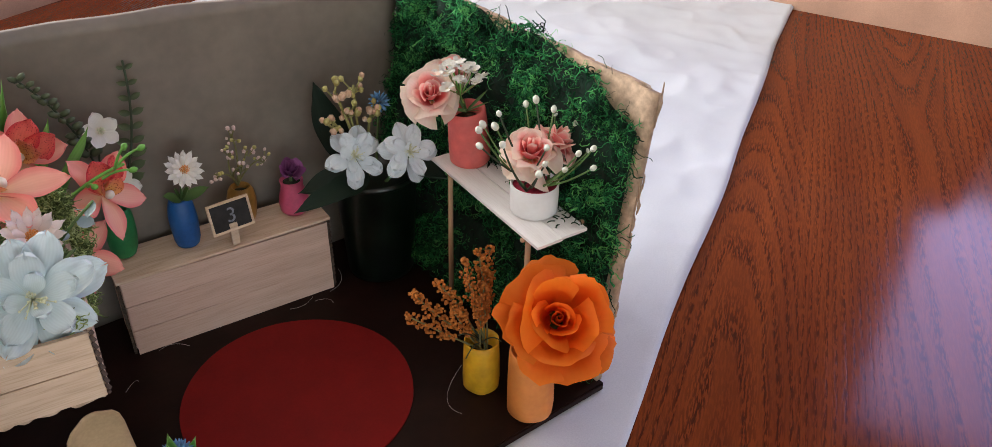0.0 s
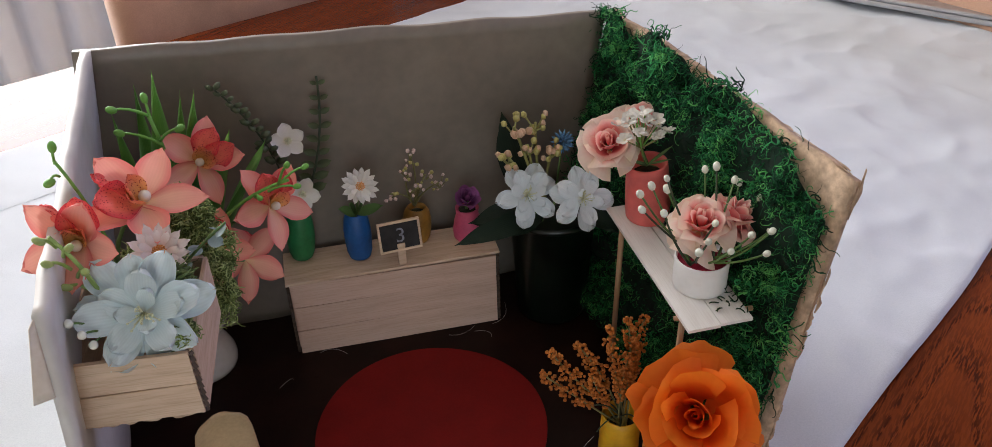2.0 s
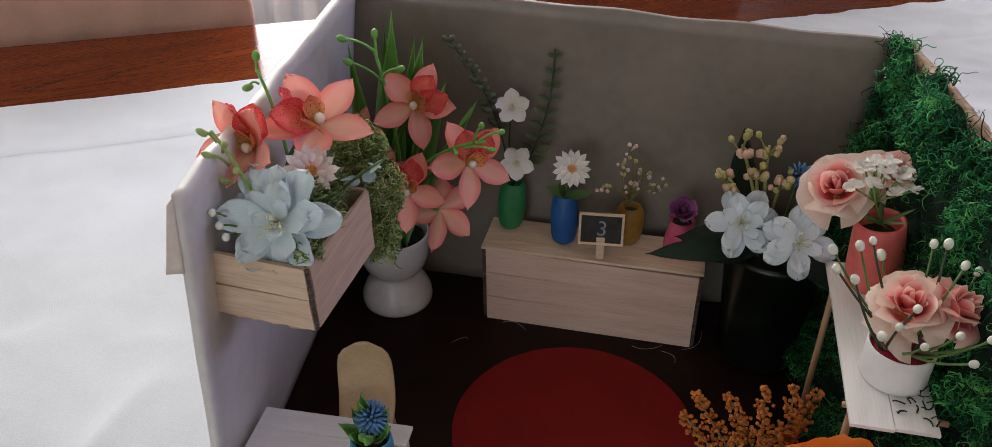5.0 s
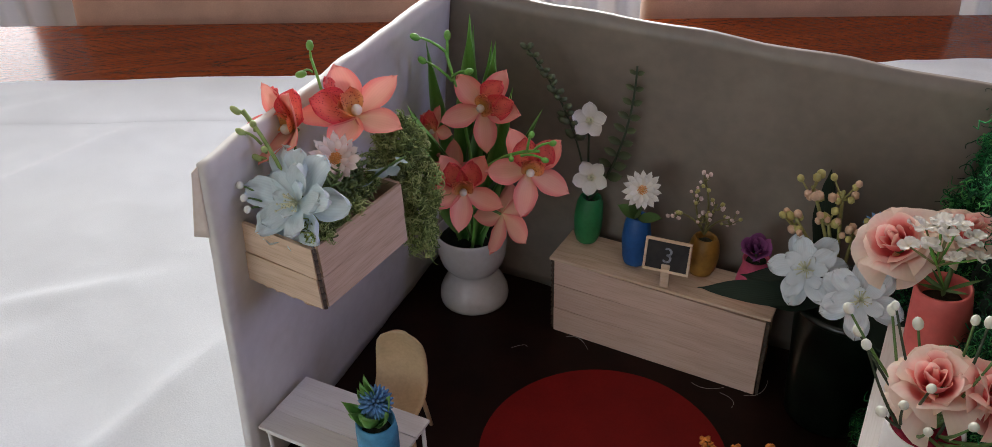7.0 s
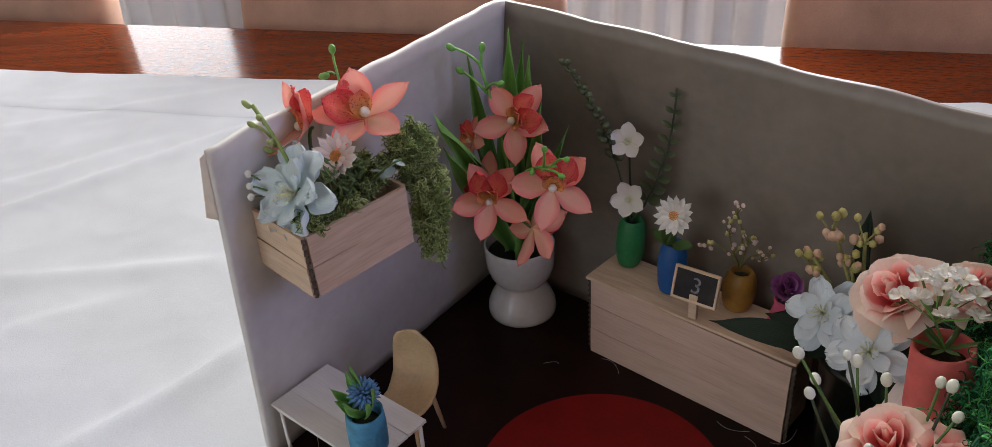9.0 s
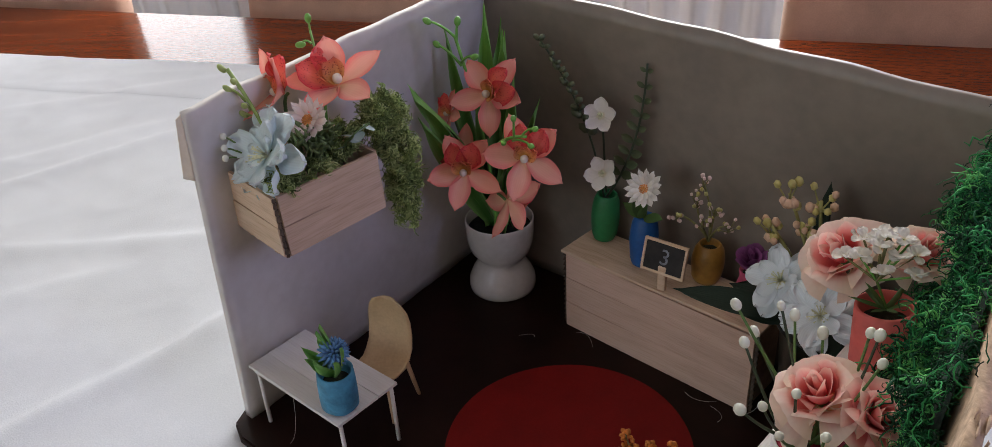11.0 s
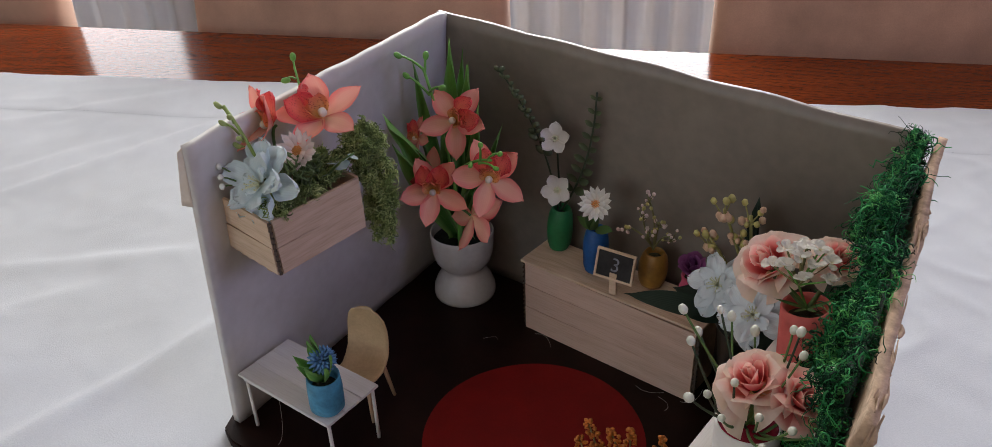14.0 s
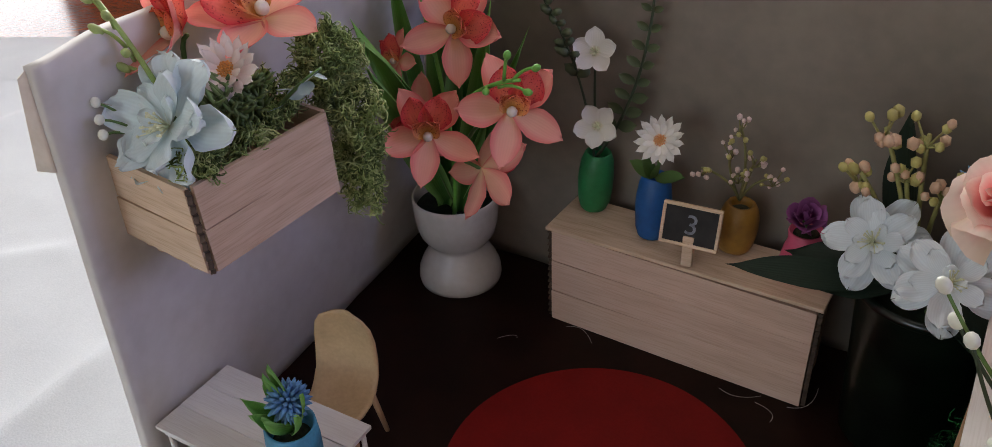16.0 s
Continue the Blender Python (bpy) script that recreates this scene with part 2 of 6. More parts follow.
def wood_material(name, dark, mid, light, rough, coat, grain=1.0, axis_scale=(1.2, 14, 14), pores=(8, 260, 260), turn=0.0, lines=0.0):
    """Straight-grained varnished or raw wood; the grain runs along the local x axis."""
    m = bpy.data.materials.new(name)
    m.use_nodes = True
    nt = m.node_tree
    n, l = nt.nodes, nt.links
    b = n["Principled BSDF"]
    tc = n.new("ShaderNodeTexCoord")

    def stretched(vec, scale, detail):
        mp = n.new("ShaderNodeMapping")
        mp.inputs["Scale"].default_value = vec
        mp.inputs["Rotation"].default_value = (0, 0, radians(turn))
        l.new(tc.outputs["Object"], mp.inputs["Vector"])
        ns = n.new("ShaderNodeTexNoise")
        ns.inputs["Scale"].default_value, ns.inputs["Detail"].default_value = scale, detail
        ns.inputs["Distortion"].default_value = 0.4
        l.new(mp.outputs[0], ns.inputs["Vector"])
        return ns

    rings = stretched(axis_scale, 1.0, 3)
    saw = n.new("ShaderNodeMath")
    saw.operation = "MULTIPLY"
    saw.inputs[1].default_value = 16 * grain
    l.new(rings.outputs["Fac"], saw.inputs[0])
    if lines:
        # growth rings: even lines across the board, bent by the slow noise into long arches
        pos = n.new("ShaderNodeSeparateXYZ")
        l.new(tc.outputs["Object"], pos.inputs[0])
        even = n.new("ShaderNodeMath")
        even.operation = "MULTIPLY_ADD"
        even.inputs[1].default_value = lines
        l.new(pos.outputs[1], even.inputs[0])
        l.new(saw.outputs[0], even.inputs[2])
        saw = even
    fr = n.new("ShaderNodeMath")
    fr.operation = "PINGPONG"
    fr.inputs[1].default_value = 1.0
    l.new(saw.outputs[0], fr.inputs[0])
    pore = stretched(pores, 1.0, 3)
    pr = ramp_node(nt, [(0.36, (0, 0, 0)), (0.52, (1, 1, 1))])
    l.new(pore.outputs["Fac"], pr.inputs[0])
    mul = n.new("ShaderNodeMath")
    mul.operation = "MULTIPLY_ADD"
    mul.inputs[1].default_value = 0.55
    l.new(fr.outputs[0], mul.inputs[0])
    half = n.new("ShaderNodeMath")
    half.operation = "MULTIPLY"
    half.inputs[1].default_value = 0.45
    l.new(pr.outputs[0], half.inputs[0])
    l.new(half.outputs[0], mul.inputs[2])
    r = ramp_node(nt, [(0.05, dark), (0.55, mid), (0.95, light)])
    l.new(mul.outputs[0], r.inputs[0])
    info = n.new("ShaderNodeObjectInfo")
    rr = n.new("ShaderNodeMapRange")
    rr.inputs[3].default_value, rr.inputs[4].default_value = 0.9, 1.1
    l.new(info.outputs["Random"], rr.inputs[0])
    hsv = n.new("ShaderNodeHueSaturation")
    l.new(r.outputs[0], hsv.inputs["Color"])
    l.new(rr.outputs[0], hsv.inputs["Value"])
    l.new(hsv.outputs[0], b.inputs["Base Color"])
    b.inputs["Roughness"].default_value = rough
    b.inputs["Coat Weight"].default_value, b.inputs["Coat Roughness"].default_value = coat, 0.10
    bp = n.new("ShaderNodeBump")
    bp.inputs["Strength"].default_value, bp.inputs["Distance"].default_value = 0.25, 0.0004
    l.new(mul.outputs[0], bp.inputs["Height"])
    l.new(bp.outputs[0], b.inputs["Normal"])
    b.inputs["Specular IOR Level"].default_value = 0.16
    b.inputs["Coat Roughness"].default_value = 0.15
    cb = n.new("ShaderNodeBump")
    cb.inputs["Strength"].default_value, cb.inputs["Distance"].default_value = 0.22, 0.0004
    l.new(mul.outputs[0], cb.inputs["Height"])
    l.new(cb.outputs[0], b.inputs["Coat Normal"])
    return m


def oak_material(name, dark, mid, light, rough, board=0.19, ring=0.0037):
    """Varnished plain-sawn oak: growth rings cut lengthwise into arches, board by board, with dashes of open pores; the grain runs 13 degrees off x."""
    m = bpy.data.materials.new(name)
    m.use_nodes = True
    nt = m.node_tree
    n, l = nt.nodes, nt.links
    b = n["Principled BSDF"]
    tc = n.new("ShaderNodeTexCoord")
    along = n.new("ShaderNodeMapping")
    along.inputs["Rotation"].default_value = (0, 0, radians(-13))
    l.new(tc.outputs["Object"], along.inputs["Vector"])

    def math_node(op, a, c=None, d=None):
        k = n.new("ShaderNodeMath")
        k.operation = op
        for i, v in enumerate((a, c, d)):
            if v is None:
                continue
            if isinstance(v, (int, float)):
                k.inputs[i].default_value = v
            else:
                l.new(v, k.inputs[i])
        return k.outputs[0]

    def stretched(vec, detail, shift=None):
        mp = n.new("ShaderNodeMapping")
        mp.inputs["Scale"].default_value = vec
        l.new(along.outputs[0], mp.inputs["Vector"])
        if shift is not None:
            l.new(shift, mp.inputs["Location"])
        ns = n.new("ShaderNodeTexNoise")
        ns.inputs["Scale"].default_value, ns.inputs["Detail"].default_value = 1.0, detail
        l.new(mp.outputs[0], ns.inputs["Vector"])
        return ns.outputs["Fac"]

    pos = n.new("ShaderNodeSeparateXYZ")
    l.new(along.outputs[0], pos.inputs[0])
    y = pos.outputs[1]
    index = math_node("FLOOR", math_node("DIVIDE", y, board))
    rand = n.new("ShaderNodeTexWhiteNoise")
    rand.noise_dimensions = "1D"
    l.new(index, rand.inputs["W"])
    heart = math_node("MULTIPLY_ADD", math_node("SUBTRACT", rand.outputs["Value"], 0.5), board * 0.5, math_node("MULTIPLY", math_node("ADD", index, 0.5), board))
    across = math_node("SUBTRACT", y, heart)
    where = n.new("ShaderNodeCombineXYZ")
    l.new(math_node("MULTIPLY", rand.outputs["Value"], 37.0), where.inputs[1])
    depth = math_node("MULTIPLY_ADD", stretched((0.55, 0.3, 0.3), 1, where.outputs[0]), 0.22, -0.06)
    radius = math_node("SQRT", math_node("ADD", math_node("MULTIPLY", across, across), math_node("MULTIPLY", depth, depth)))
    wavy = math_node("MULTIPLY_ADD", stretched((2.2, 16, 16), 3), 0.016, radius)
    saw = math_node("FRACT", math_node("DIVIDE", wavy, ring))
    early = ramp_node(nt, [(0.0, (0.22, 0.22, 0.22)), (0.16, (1, 1, 1)), (0.50, (0.55, 0.55, 0.55)), (0.85, (0.22, 0.22, 0.22))])
    l.new(saw, early.inputs[0])
    pore = ramp_node(nt, [(0.44, (0.05, 0.05, 0.05)), (0.54, (1, 1, 1))])
    l.new(stretched((85, 700, 700), 2), pore.inputs[0])
    streak = math_node("MULTIPLY", early.outputs[0], pore.outputs[0])
    ground = ramp_node(nt, [(0.30, mid), (0.70, light)])
    l.new(stretched((3, 40, 40), 3), ground.inputs[0])
    mix = n.new("ShaderNodeMix")
    mix.data_type = "RGBA"
    l.new(math_node("MULTIPLY", streak, 0.82), mix.inputs[0])
    l.new(ground.outputs[0], mix.inputs[6])
    mix.inputs[7].default_value = (*dark, 1)
    l.new(mix.outputs[2], b.inputs["Base Color"])
    b.inputs["Roughness"].default_value = rough
    b.inputs["Specular IOR Level"].default_value = 0.125
    bp = n.new("ShaderNodeBump")
    bp.inputs["Strength"].default_value, bp.inputs["Distance"].default_value = 0.10, 0.0006
    swell = math_node("MULTIPLY_ADD", stretched((9, 14, 14), 2), 0.5, math_node("MULTIPLY", streak, -0.25))
    l.new(swell, bp.inputs["Height"])
    l.new(bp.outputs[0], b.inputs["Normal"])
    return m


WHITE_PAPER = surface("white_wrapping_paper", (0.650, 0.630, 0.590), 0.50, 0.04, 14, 0.12, 120, translucent=0.06)
GREY_PAPER = surface("silver_grey_paper", (0.222, 0.188, 0.152), 0.42, 0.07, 18, 0.12, 110)
CARD = surface("brown_cardboard", (0.42, 0.29, 0.19), 0.85, 0.12, 90, 0.5, 500)
CARD_PALE = surface("pale_torn_card", (0.52, 0.375, 0.255), 0.9, 0.2, 150, 0.8, 500)
FLOOR_BROWN = surface("dark_brown_card", (0.015, 0.0055, 0.0035), 0.45, 0.18, 30, 0.10, 260, spec=0.14)
RED_CARD = surface("red_card", (0.180, 0.0042, 0.0036), 0.70, 0.06, 40, 0.15, 700, spec=0.2)
CLOTH = surface("white_linen", (0.560, 0.592, 0.620), 0.92, 0.04, 9, 0.35, 900, sheen=0.2)
STICK_WOOD = wood_material("pale_birch", (0.53, 0.36, 0.270), (0.60, 0.42, 0.322), (0.65, 0.47, 0.370), 0.75, 0.0, 0.35, (9, 60, 60), (60, 1600, 1600))
PLANTER_WOOD = wood_material("birch_planks", (0.57, 0.41, 0.275), (0.67, 0.50, 0.355), (0.73, 0.56, 0.41), 0.72, 0.0, 0.5, (12, 90, 90), (60, 1600, 1600))
WHITE_STICK = wood_material("white_painted_stick", (0.72, 0.69, 0.66), (0.78, 0.76, 0.73), (0.82, 0.80, 0.78), 0.6, 0.0, 0.3, (9, 60, 60), (60, 1600, 1600))
DOWEL = surface("bamboo_stick", (0.50, 0.32, 0.19), 0.7, 0.15, 120, 0.3, 900, stretch=(1, 1, 0.1))
TABLE_WOOD = oak_material("varnished_red_oak", (0.024, 0.0048, 0.0022), (0.140, 0.0240, 0.0052), (0.205, 0.0410, 0.0085), 0.115, ring=0.0046)
PORCELAIN = surface("white_porcelain", (0.64, 0.625, 0.595), 0.25, 0.015, 30, 0.03, 200, coat=0.4)
WALL_PAINT = surface("wall_paint", (0.48, 0.42, 0.355), 0.9, 0.03, 3, 0.1, 80)
CEILING_PAINT = surface("ceiling_paint", (0.66, 0.61, 0.545), 0.9, 0.02, 3, 0.1, 80)
ROOM_FLOOR = surface("room_floor", (0.24, 0.19, 0.12), 0.6, 0.12, 4, 0.2, 60)
CURTAIN = surface("sheer_curtain", (0.80, 0.78, 0.78), 0.9, 0.03, 6, 0.2, 500, translucent=0.5)
CHAIR_CLOTH = surface("brown_upholstery", (0.48, 0.285, 0.190), 0.85, 0.10, 12, 0.5, 700, sheen=0.3)
FRAME_WHITE = surface("white_frame_paint", (0.78, 0.78, 0.77), 0.5, 0.02, 10, 0.05, 120)
ALUMINIUM = surface("brushed_aluminium", (0.55, 0.56, 0.58), 0.35, 0.04, 60, 0.05, 900, metal=0.9)
BLACK_PLASTIC = surface("black_plastic", (0.015, 0.015, 0.017), 0.5, 0.1, 60, 0.1, 600)


# ---- the room ----
def structure(name, label, category, bm, material, m=None, smooth=False):
    ob = part(name, bm, material, None, label, smooth, m)
    return tagged(ob, label, category, kind="structure")


def slab(name, label, u0, u1, v0, v1, z0, z1, material, category="wall"):
    return structure(name, label, category, box_bm(u1 - u0, v1 - v0, z1 - z0, 0, ((u0 + u1) / 2, (v0 + v1) / 2, (z0 + z1) / 2)), material, ROOM)


slab("floor", "plain dark floor of the dining room", WEST - 0.1, EAST + 0.1, SOUTH - 0.1, NORTH + 0.1, FLOOR_Z - 0.1, FLOOR_Z, ROOM_FLOOR, "floor")
slab("ceiling", "plain white ceiling of the dining room", WEST - 0.1, EAST + 0.1, SOUTH - 0.1, NORTH + 0.1, CEIL_Z, CEIL_Z + 0.1, CEILING_PAINT, "ceiling")
slab("wall_west", "plain pale wall of the dining room", WEST - 0.1, WEST, SOUTH, NORTH, FLOOR_Z, CEIL_Z, WALL_PAINT)


def wall_with_openings(name, label, length0, length1, openings, to_room, thick):
    """A wall along one axis with rectangular openings (from, to, sill, head) through it."""
    bm = bmesh.new()

    def block(a0, a1, z0, z1):
        if a1 - a0 > 0.001 and z1 - z0 > 0.001:
            b = box_bm(*to_room(a1 - a0, thick, z1 - z0, size=True), 0, to_room((a0 + a1) / 2, thick / 2, (z0 + z1) / 2, size=False))
            me = bpy.data.meshes.new("block")
            b.to_mesh(me)
            b.free()
            bm.from_mesh(me)
            bpy.data.meshes.remove(me)

    a = length0
    for o0, o1, sill, headz in openings:
        block(a, o0, FLOOR_Z, CEIL_Z)
        block(o0, o1, FLOOR_Z, sill)
        block(o0, o1, headz, CEIL_Z)
        a = o1
    block(a, length1, FLOOR_Z, CEIL_Z)
    return structure(name, label, "wall", bm, WALL_PAINT, ROOM)


def north_axes(a, t, z, size):
    return (a, t, z) if size else (a, NORTH + t, z)


def east_axes(a, t, z, size):
    return (t, a, z) if size else (EAST + t, a, z)


wall_with_openings("wall_north", "pale wall with tall windows behind sheer curtains", WEST, EAST, [(-1.9, -1.34, -0.62, 1.35), (-0.98, 0.60, -0.62, 1.35), (0.78, 1.36, -0.62, 1.35)], north_axes, 0.12)
def south_axes(a, t, z, size):
    return (a, t, z) if size else (a, SOUTH - t, z)


wall_with_openings("wall_south", "pale wall with a wide window behind the table", WEST - 0.1, EAST + 0.1, [(-2.37, -0.73, 0.13, 1.43)], south_axes, 0.12)
wall_with_openings("wall_east", "pale wall with a small high window", SOUTH, NORTH, [(-1.28, -0.54, 0.65, 1.51)], east_axes, 0.12)


def window_frame(name, label, m, w, h):
    win = thing(name, label, "window", m, kind="structure")
    for sx, sz, cx, cz in ((w, 0.05, 0, h / 2 - 0.025), (w, 0.05, 0, -h / 2 + 0.025)):
        part("window_frame", box_bm(sx, 0.05, sz, 0.004, (cx, 0, cz)), FRAME_WHITE, win, smooth=False)
    for cx in (-w / 2 + 0.025, w / 2 - 0.025):
        part("window_frame", box_bm(0.05, 0.05, h - 0.104, 0.004, (cx, 0, 0)), FRAME_WHITE, win, smooth=False)
    return win


window_frame("window_1", "tall white-framed window behind sheer curtain", ROOM @ at(-1.62, NORTH + 0.06, 0.365), 0.56, 1.97)
window_frame("window_2", "wide white-framed window behind sheer curtain", ROOM @ at(-0.19, NORTH + 0.06, 0.365), 1.58, 1.97)
window_frame("window_3", "tall white-framed window behind sheer curtain", ROOM @ at(1.07, NORTH + 0.06, 0.365), 0.58, 1.97)
window_frame("window_5", "wide white-framed window opposite the curtains", ROOM @ at(-1.55, SOUTH - 0.06, 0.78), 1.64, 1.30)
window_frame("window_4", "small high white-framed window", ROOM @ at(EAST + 0.06, -0.91, 1.08, 0, 0, 90), 0.74, 0.86)


def curtain(name, u0, u1):
    """A gathered sheer curtain that hangs from the ceiling to the floor."""
    bm = bmesh.new()
    cols, rows_n = int((u1 - u0) / 0.011), 6
    grid = []
    for i in range(cols + 1):
        u = u0 + (u1 - u0) * i / cols
        ph = u * 2 * math.pi / 0.085 + 1.6 * noise.noise((u * 3, 0.3, 0))
        col = []
        for j in range(rows_n + 1):
            z = FLOOR_Z + 0.01 + (CEIL_Z - FLOOR_Z - 0.03) * j / rows_n
            amp = 0.020 * (1 - 0.4 * j / rows_n)
            col.append(bm.verts.new((u, NORTH - 0.045 + amp * math.sin(ph) + 0.006 * math.sin(2.3 * ph + j), z)))
        grid.append(col)
    for a, b in zip(grid, grid[1:]):
        for j in range(rows_n):
            bm.faces.new((a[j], b[j], b[j + 1], a[j + 1]))
    ob = part(name, bm, CURTAIN, None, "", True, ROOM)
    mod = ob.modifiers.new("cloth", "SOLIDIFY")
    mod.thickness = 0.0008
    return tagged(ob, "white sheer curtain hanging in soft vertical folds", "curtain", "curtains at the windows")


curtain("curtain", -2.3, -1.0)
curtain("curtain", -0.99, 0.60)
curtain("curtain", 0.62, 1.6)

# ---- dining table ----
T_U0, T_U1, T_V0, T_V1 = -1.45, 1.06, -0.70, 0.595
table = thing("dining_table", "varnished reddish-brown oak dining table with visible grain", "table", ROOM @ at(0, 0, FLOOR_Z))
TOP = TABLE_Z - FLOOR_Z
part("tabletop", box_bm(T_U1 - T_U0, T_V1 - T_V0, 0.035, 0.006, ((T_U0 + T_U1) / 2, (T_V0 + T_V1) / 2, TOP - 0.0175), 3), TABLE_WOOD, table, smooth=False)
part("apron", box_bm(T_U1 - T_U0 - 0.16, T_V1 - T_V0 - 0.16, 0.09, 0.004, ((T_U0 + T_U1) / 2, (T_V0 + T_V1) / 2, TOP - 0.081)), TABLE_WOOD, table, smooth=False)
for u in (T_U0 + 0.10, T_U1 - 0.10):
    for v in (T_V0 + 0.10, T_V1 - 0.10):
        part("leg", box_bm(0.08, 0.08, TOP - 0.127, 0.008, (u, v, (TOP - 0.127) / 2)), TABLE_WOOD, table, smooth=False)


def dining_chair(u, v, turn, label, wide=0.50):
    """An upholstered chair with a broad, round-cornered back."""
    ch = thing("dining_chair", label, "chair", ROOM @ at(u, v, FLOOR_Z, 0, 0, turn), "chairs round the table")
    part("seat", box_bm(wide, 0.46, 0.10, 0.03, (0, 0, 0.45), 4), CHAIR_CLOTH, ch)
    bm = box_bm(wide, 0.075, 0.56, 0.032, (0, 0, 0), 5)
    for vert in bm.verts:
        vert.co.y -= 0.10 * (vert.co.x / 0.5) ** 2
        vert.co.x *= 1 - 0.06 * max(0, vert.co.z / 0.28)
    part("backrest", bm, CHAIR_CLOTH, ch, m=pose(0, 0.235, 0.76, -6, 0, 0))
    for x in (-0.20, 0.20):
        for y in (-0.17, 0.17):
            bm = tube_into(bmesh.new(), [(x * 1.08, y * 1.15, 0), (x, y, 0.41)], [0.013, 0.02], 10)
            part("leg", bm, TABLE_WOOD, ch)
    return ch


for u, v, turn, wide in ((-1.20, 0.47, 0, 0.50), (-0.405, 0.47, 0, 0.57), (0.425, 0.47, 0, 0.48), (0.89, -0.30, -90, 0.66)):
    dining_chair(u, v, turn, "upholstered brown dining chair pushed up to the table", wide)

# ---- white runner cloth ----
BASE = [(-0.046, -0.028), (0.345, 0.006), (0.362, -0.272), (-0.012, -0.300)]


# long soft ridges of the cloth: from, to, height, half width
RIDGES = (((-0.52, -0.33), (-0.485, 0.02), 0.0055, 0.013), ((-0.60, -0.30), (-0.535, -0.06), 0.0028, 0.016), ((-0.46, -0.40), (-0.24, -0.17), 0.0030, 0.015), ((-0.127, -0.47), (-0.118, -0.21), 0.0062, 0.012), ((-0.33, -0.46), (-0.26, -0.25), 0.0024, 0.018), ((-0.75, -0.20), (-0.60, 0.08), 0.0024, 0.016), ((0.43, 0.12), (0.80, 0.20), 0.0022, 0.014), ((0.40, -0.06), (0.62, 0.02), 0.0018, 0.012), ((0.10, 0.08), (0.32, 0.24), 0.0025, 0.016))
HEM = 0.130


def runner_edges(u):
    near = -0.440 + 0.130 * (u - 0.157) / 0.91 + 0.006 * noise.noise((u * 5, 2.0, 0))
    far = 0.366 + 0.052 * (u + 0.865) / 1.46 + 0.004 * noise.noise((u * 6, 7.0, 0))
    return near, far


def runner_height(p, to_far):
    """Height of the cloth at p; flat under the model's base, in soft folds away from it."""
    dx = max(-0.06 - p.x, 0, p.x - 0.37)
    dy = max(-0.31 - p.y, 0, p.y - 0.02)
    free = min(1.0, math.hypot(dx, dy) / 0.06)
    z = 0.0
    for (x0, y0), (x1, y1), high, wide in RIDGES:
        a, d = Vector((x0, y0)), Vector((x1 - x0, y1 - y0))
        q = Vector((p.x, p.y)) - a
        s = q.dot(d) / d.length_squared
        off = (q.x * d.y - q.y * d.x) / d.length + 0.010 * noise.noise((s * 2.5, x0 * 9, 1.0))
        w = wide * (0.6 if off < 0 else 1.5)
        ends = max(0.0, min(1.0, (s + 0.15) * 3.5, (1.15 - s) * 3.5))
        z += high * ends * ends * (3 - 2 * ends) * math.exp(-((off / w) ** 2)) * (0.8 + 0.4 * noise.noise((s * 3, x1 * 7, 2.0)))
    soft = 0.5 + 0.5 * noise.noise((p.x * 7, p.y * 7, 3.1))
    fine = 0.5 + 0.5 * noise.noise((p.x * 30 + p.y * 14, p.y * 26 - p.x * 9, 1))
    crumple = (1 - abs(noise.noise((p.x * 13 + p.y * 5, p.y * 16 - p.x * 4, 6.0)))) ** 5
    z += 0.0030 * soft + 0.0013 * fine + 0.0026 * crumple * (0.25 if p.x < 0.1 else 1.0) + (0.0030 * noise.noise((p.x * 15, p.y * 22, 9.0)) + 0.0016 * noise.noise((p.x * 42, p.y * 31, 5.0)) if p.x > 0.37 else 0.0) * min(1, max(0, (p.x - 0.37) / 0.1))
    # the turned hem lies double along the far side, drawn in at the seam
    z += 0.0009 / (1 + math.exp(max(-40, min(40, (to_far - HEM) * 900)))) - 0.0007 * math.exp(-((to_far - HEM) / 0.005) ** 2)
    return TABLE_Z + 0.0030 + free * z


def runner():
    cloth = thing("table_runner", "wide white linen runner with soft folds on the table", "tablecloth", Matrix.Translation((0, 0, TABLE_Z)))
    bm = bmesh.new()
    nu, nv = 400, 170
    grid = []
    for i in range(nu + 1):
        u = T_U0 - 0.03 + i / nu * (T_U1 - T_U0 + 0.045)
        v_near, v_far = runner_edges(u)
        col = []
        for j in range(nv + 1):
            v = v_near + (v_far - v_near) * j / nv
            p = room(u, v)
            z = runner_height(p, v_far - v) if 0 < i < nu else TABLE_Z + 0.0015
            if j in (0, nv):
                z = TABLE_Z + 0.4 * (z - TABLE_Z) + 0.0010
            col.append(bm.verts.new((p.x, p.y, z - TABLE_Z)))
        grid.append(col)
    for a, b in zip(grid, grid[1:]):
        for j in range(nv):
            bm.faces.new((a[j], b[j], b[j + 1], a[j + 1]))
    ob = part("cloth", bm, CLOTH, cloth)
    mod = ob.modifiers.new("cloth", "SOLIDIFY")
    mod.thickness, mod.offset = 0.0012, -1
    bm = bmesh.new()
    for k in range(280):
        u = -1.05 + k * 0.006
        ends = []
        for du in (0.0, 0.0036):
            far = runner_edges(u + du)[1]
            p = room(u + du, far - HEM + 0.0015)
            ends.append(Vector((p.x, p.y, runner_height(p, HEM - 0.0015) - TABLE_Z + 0.0002)))
        tube_into(bm, ends, 0.00018, 4)
    tagged(part("hem_stitching", bm, CLOTH, cloth, "row of small white hem stitches"), kind="stuff")
    return cloth


runner()

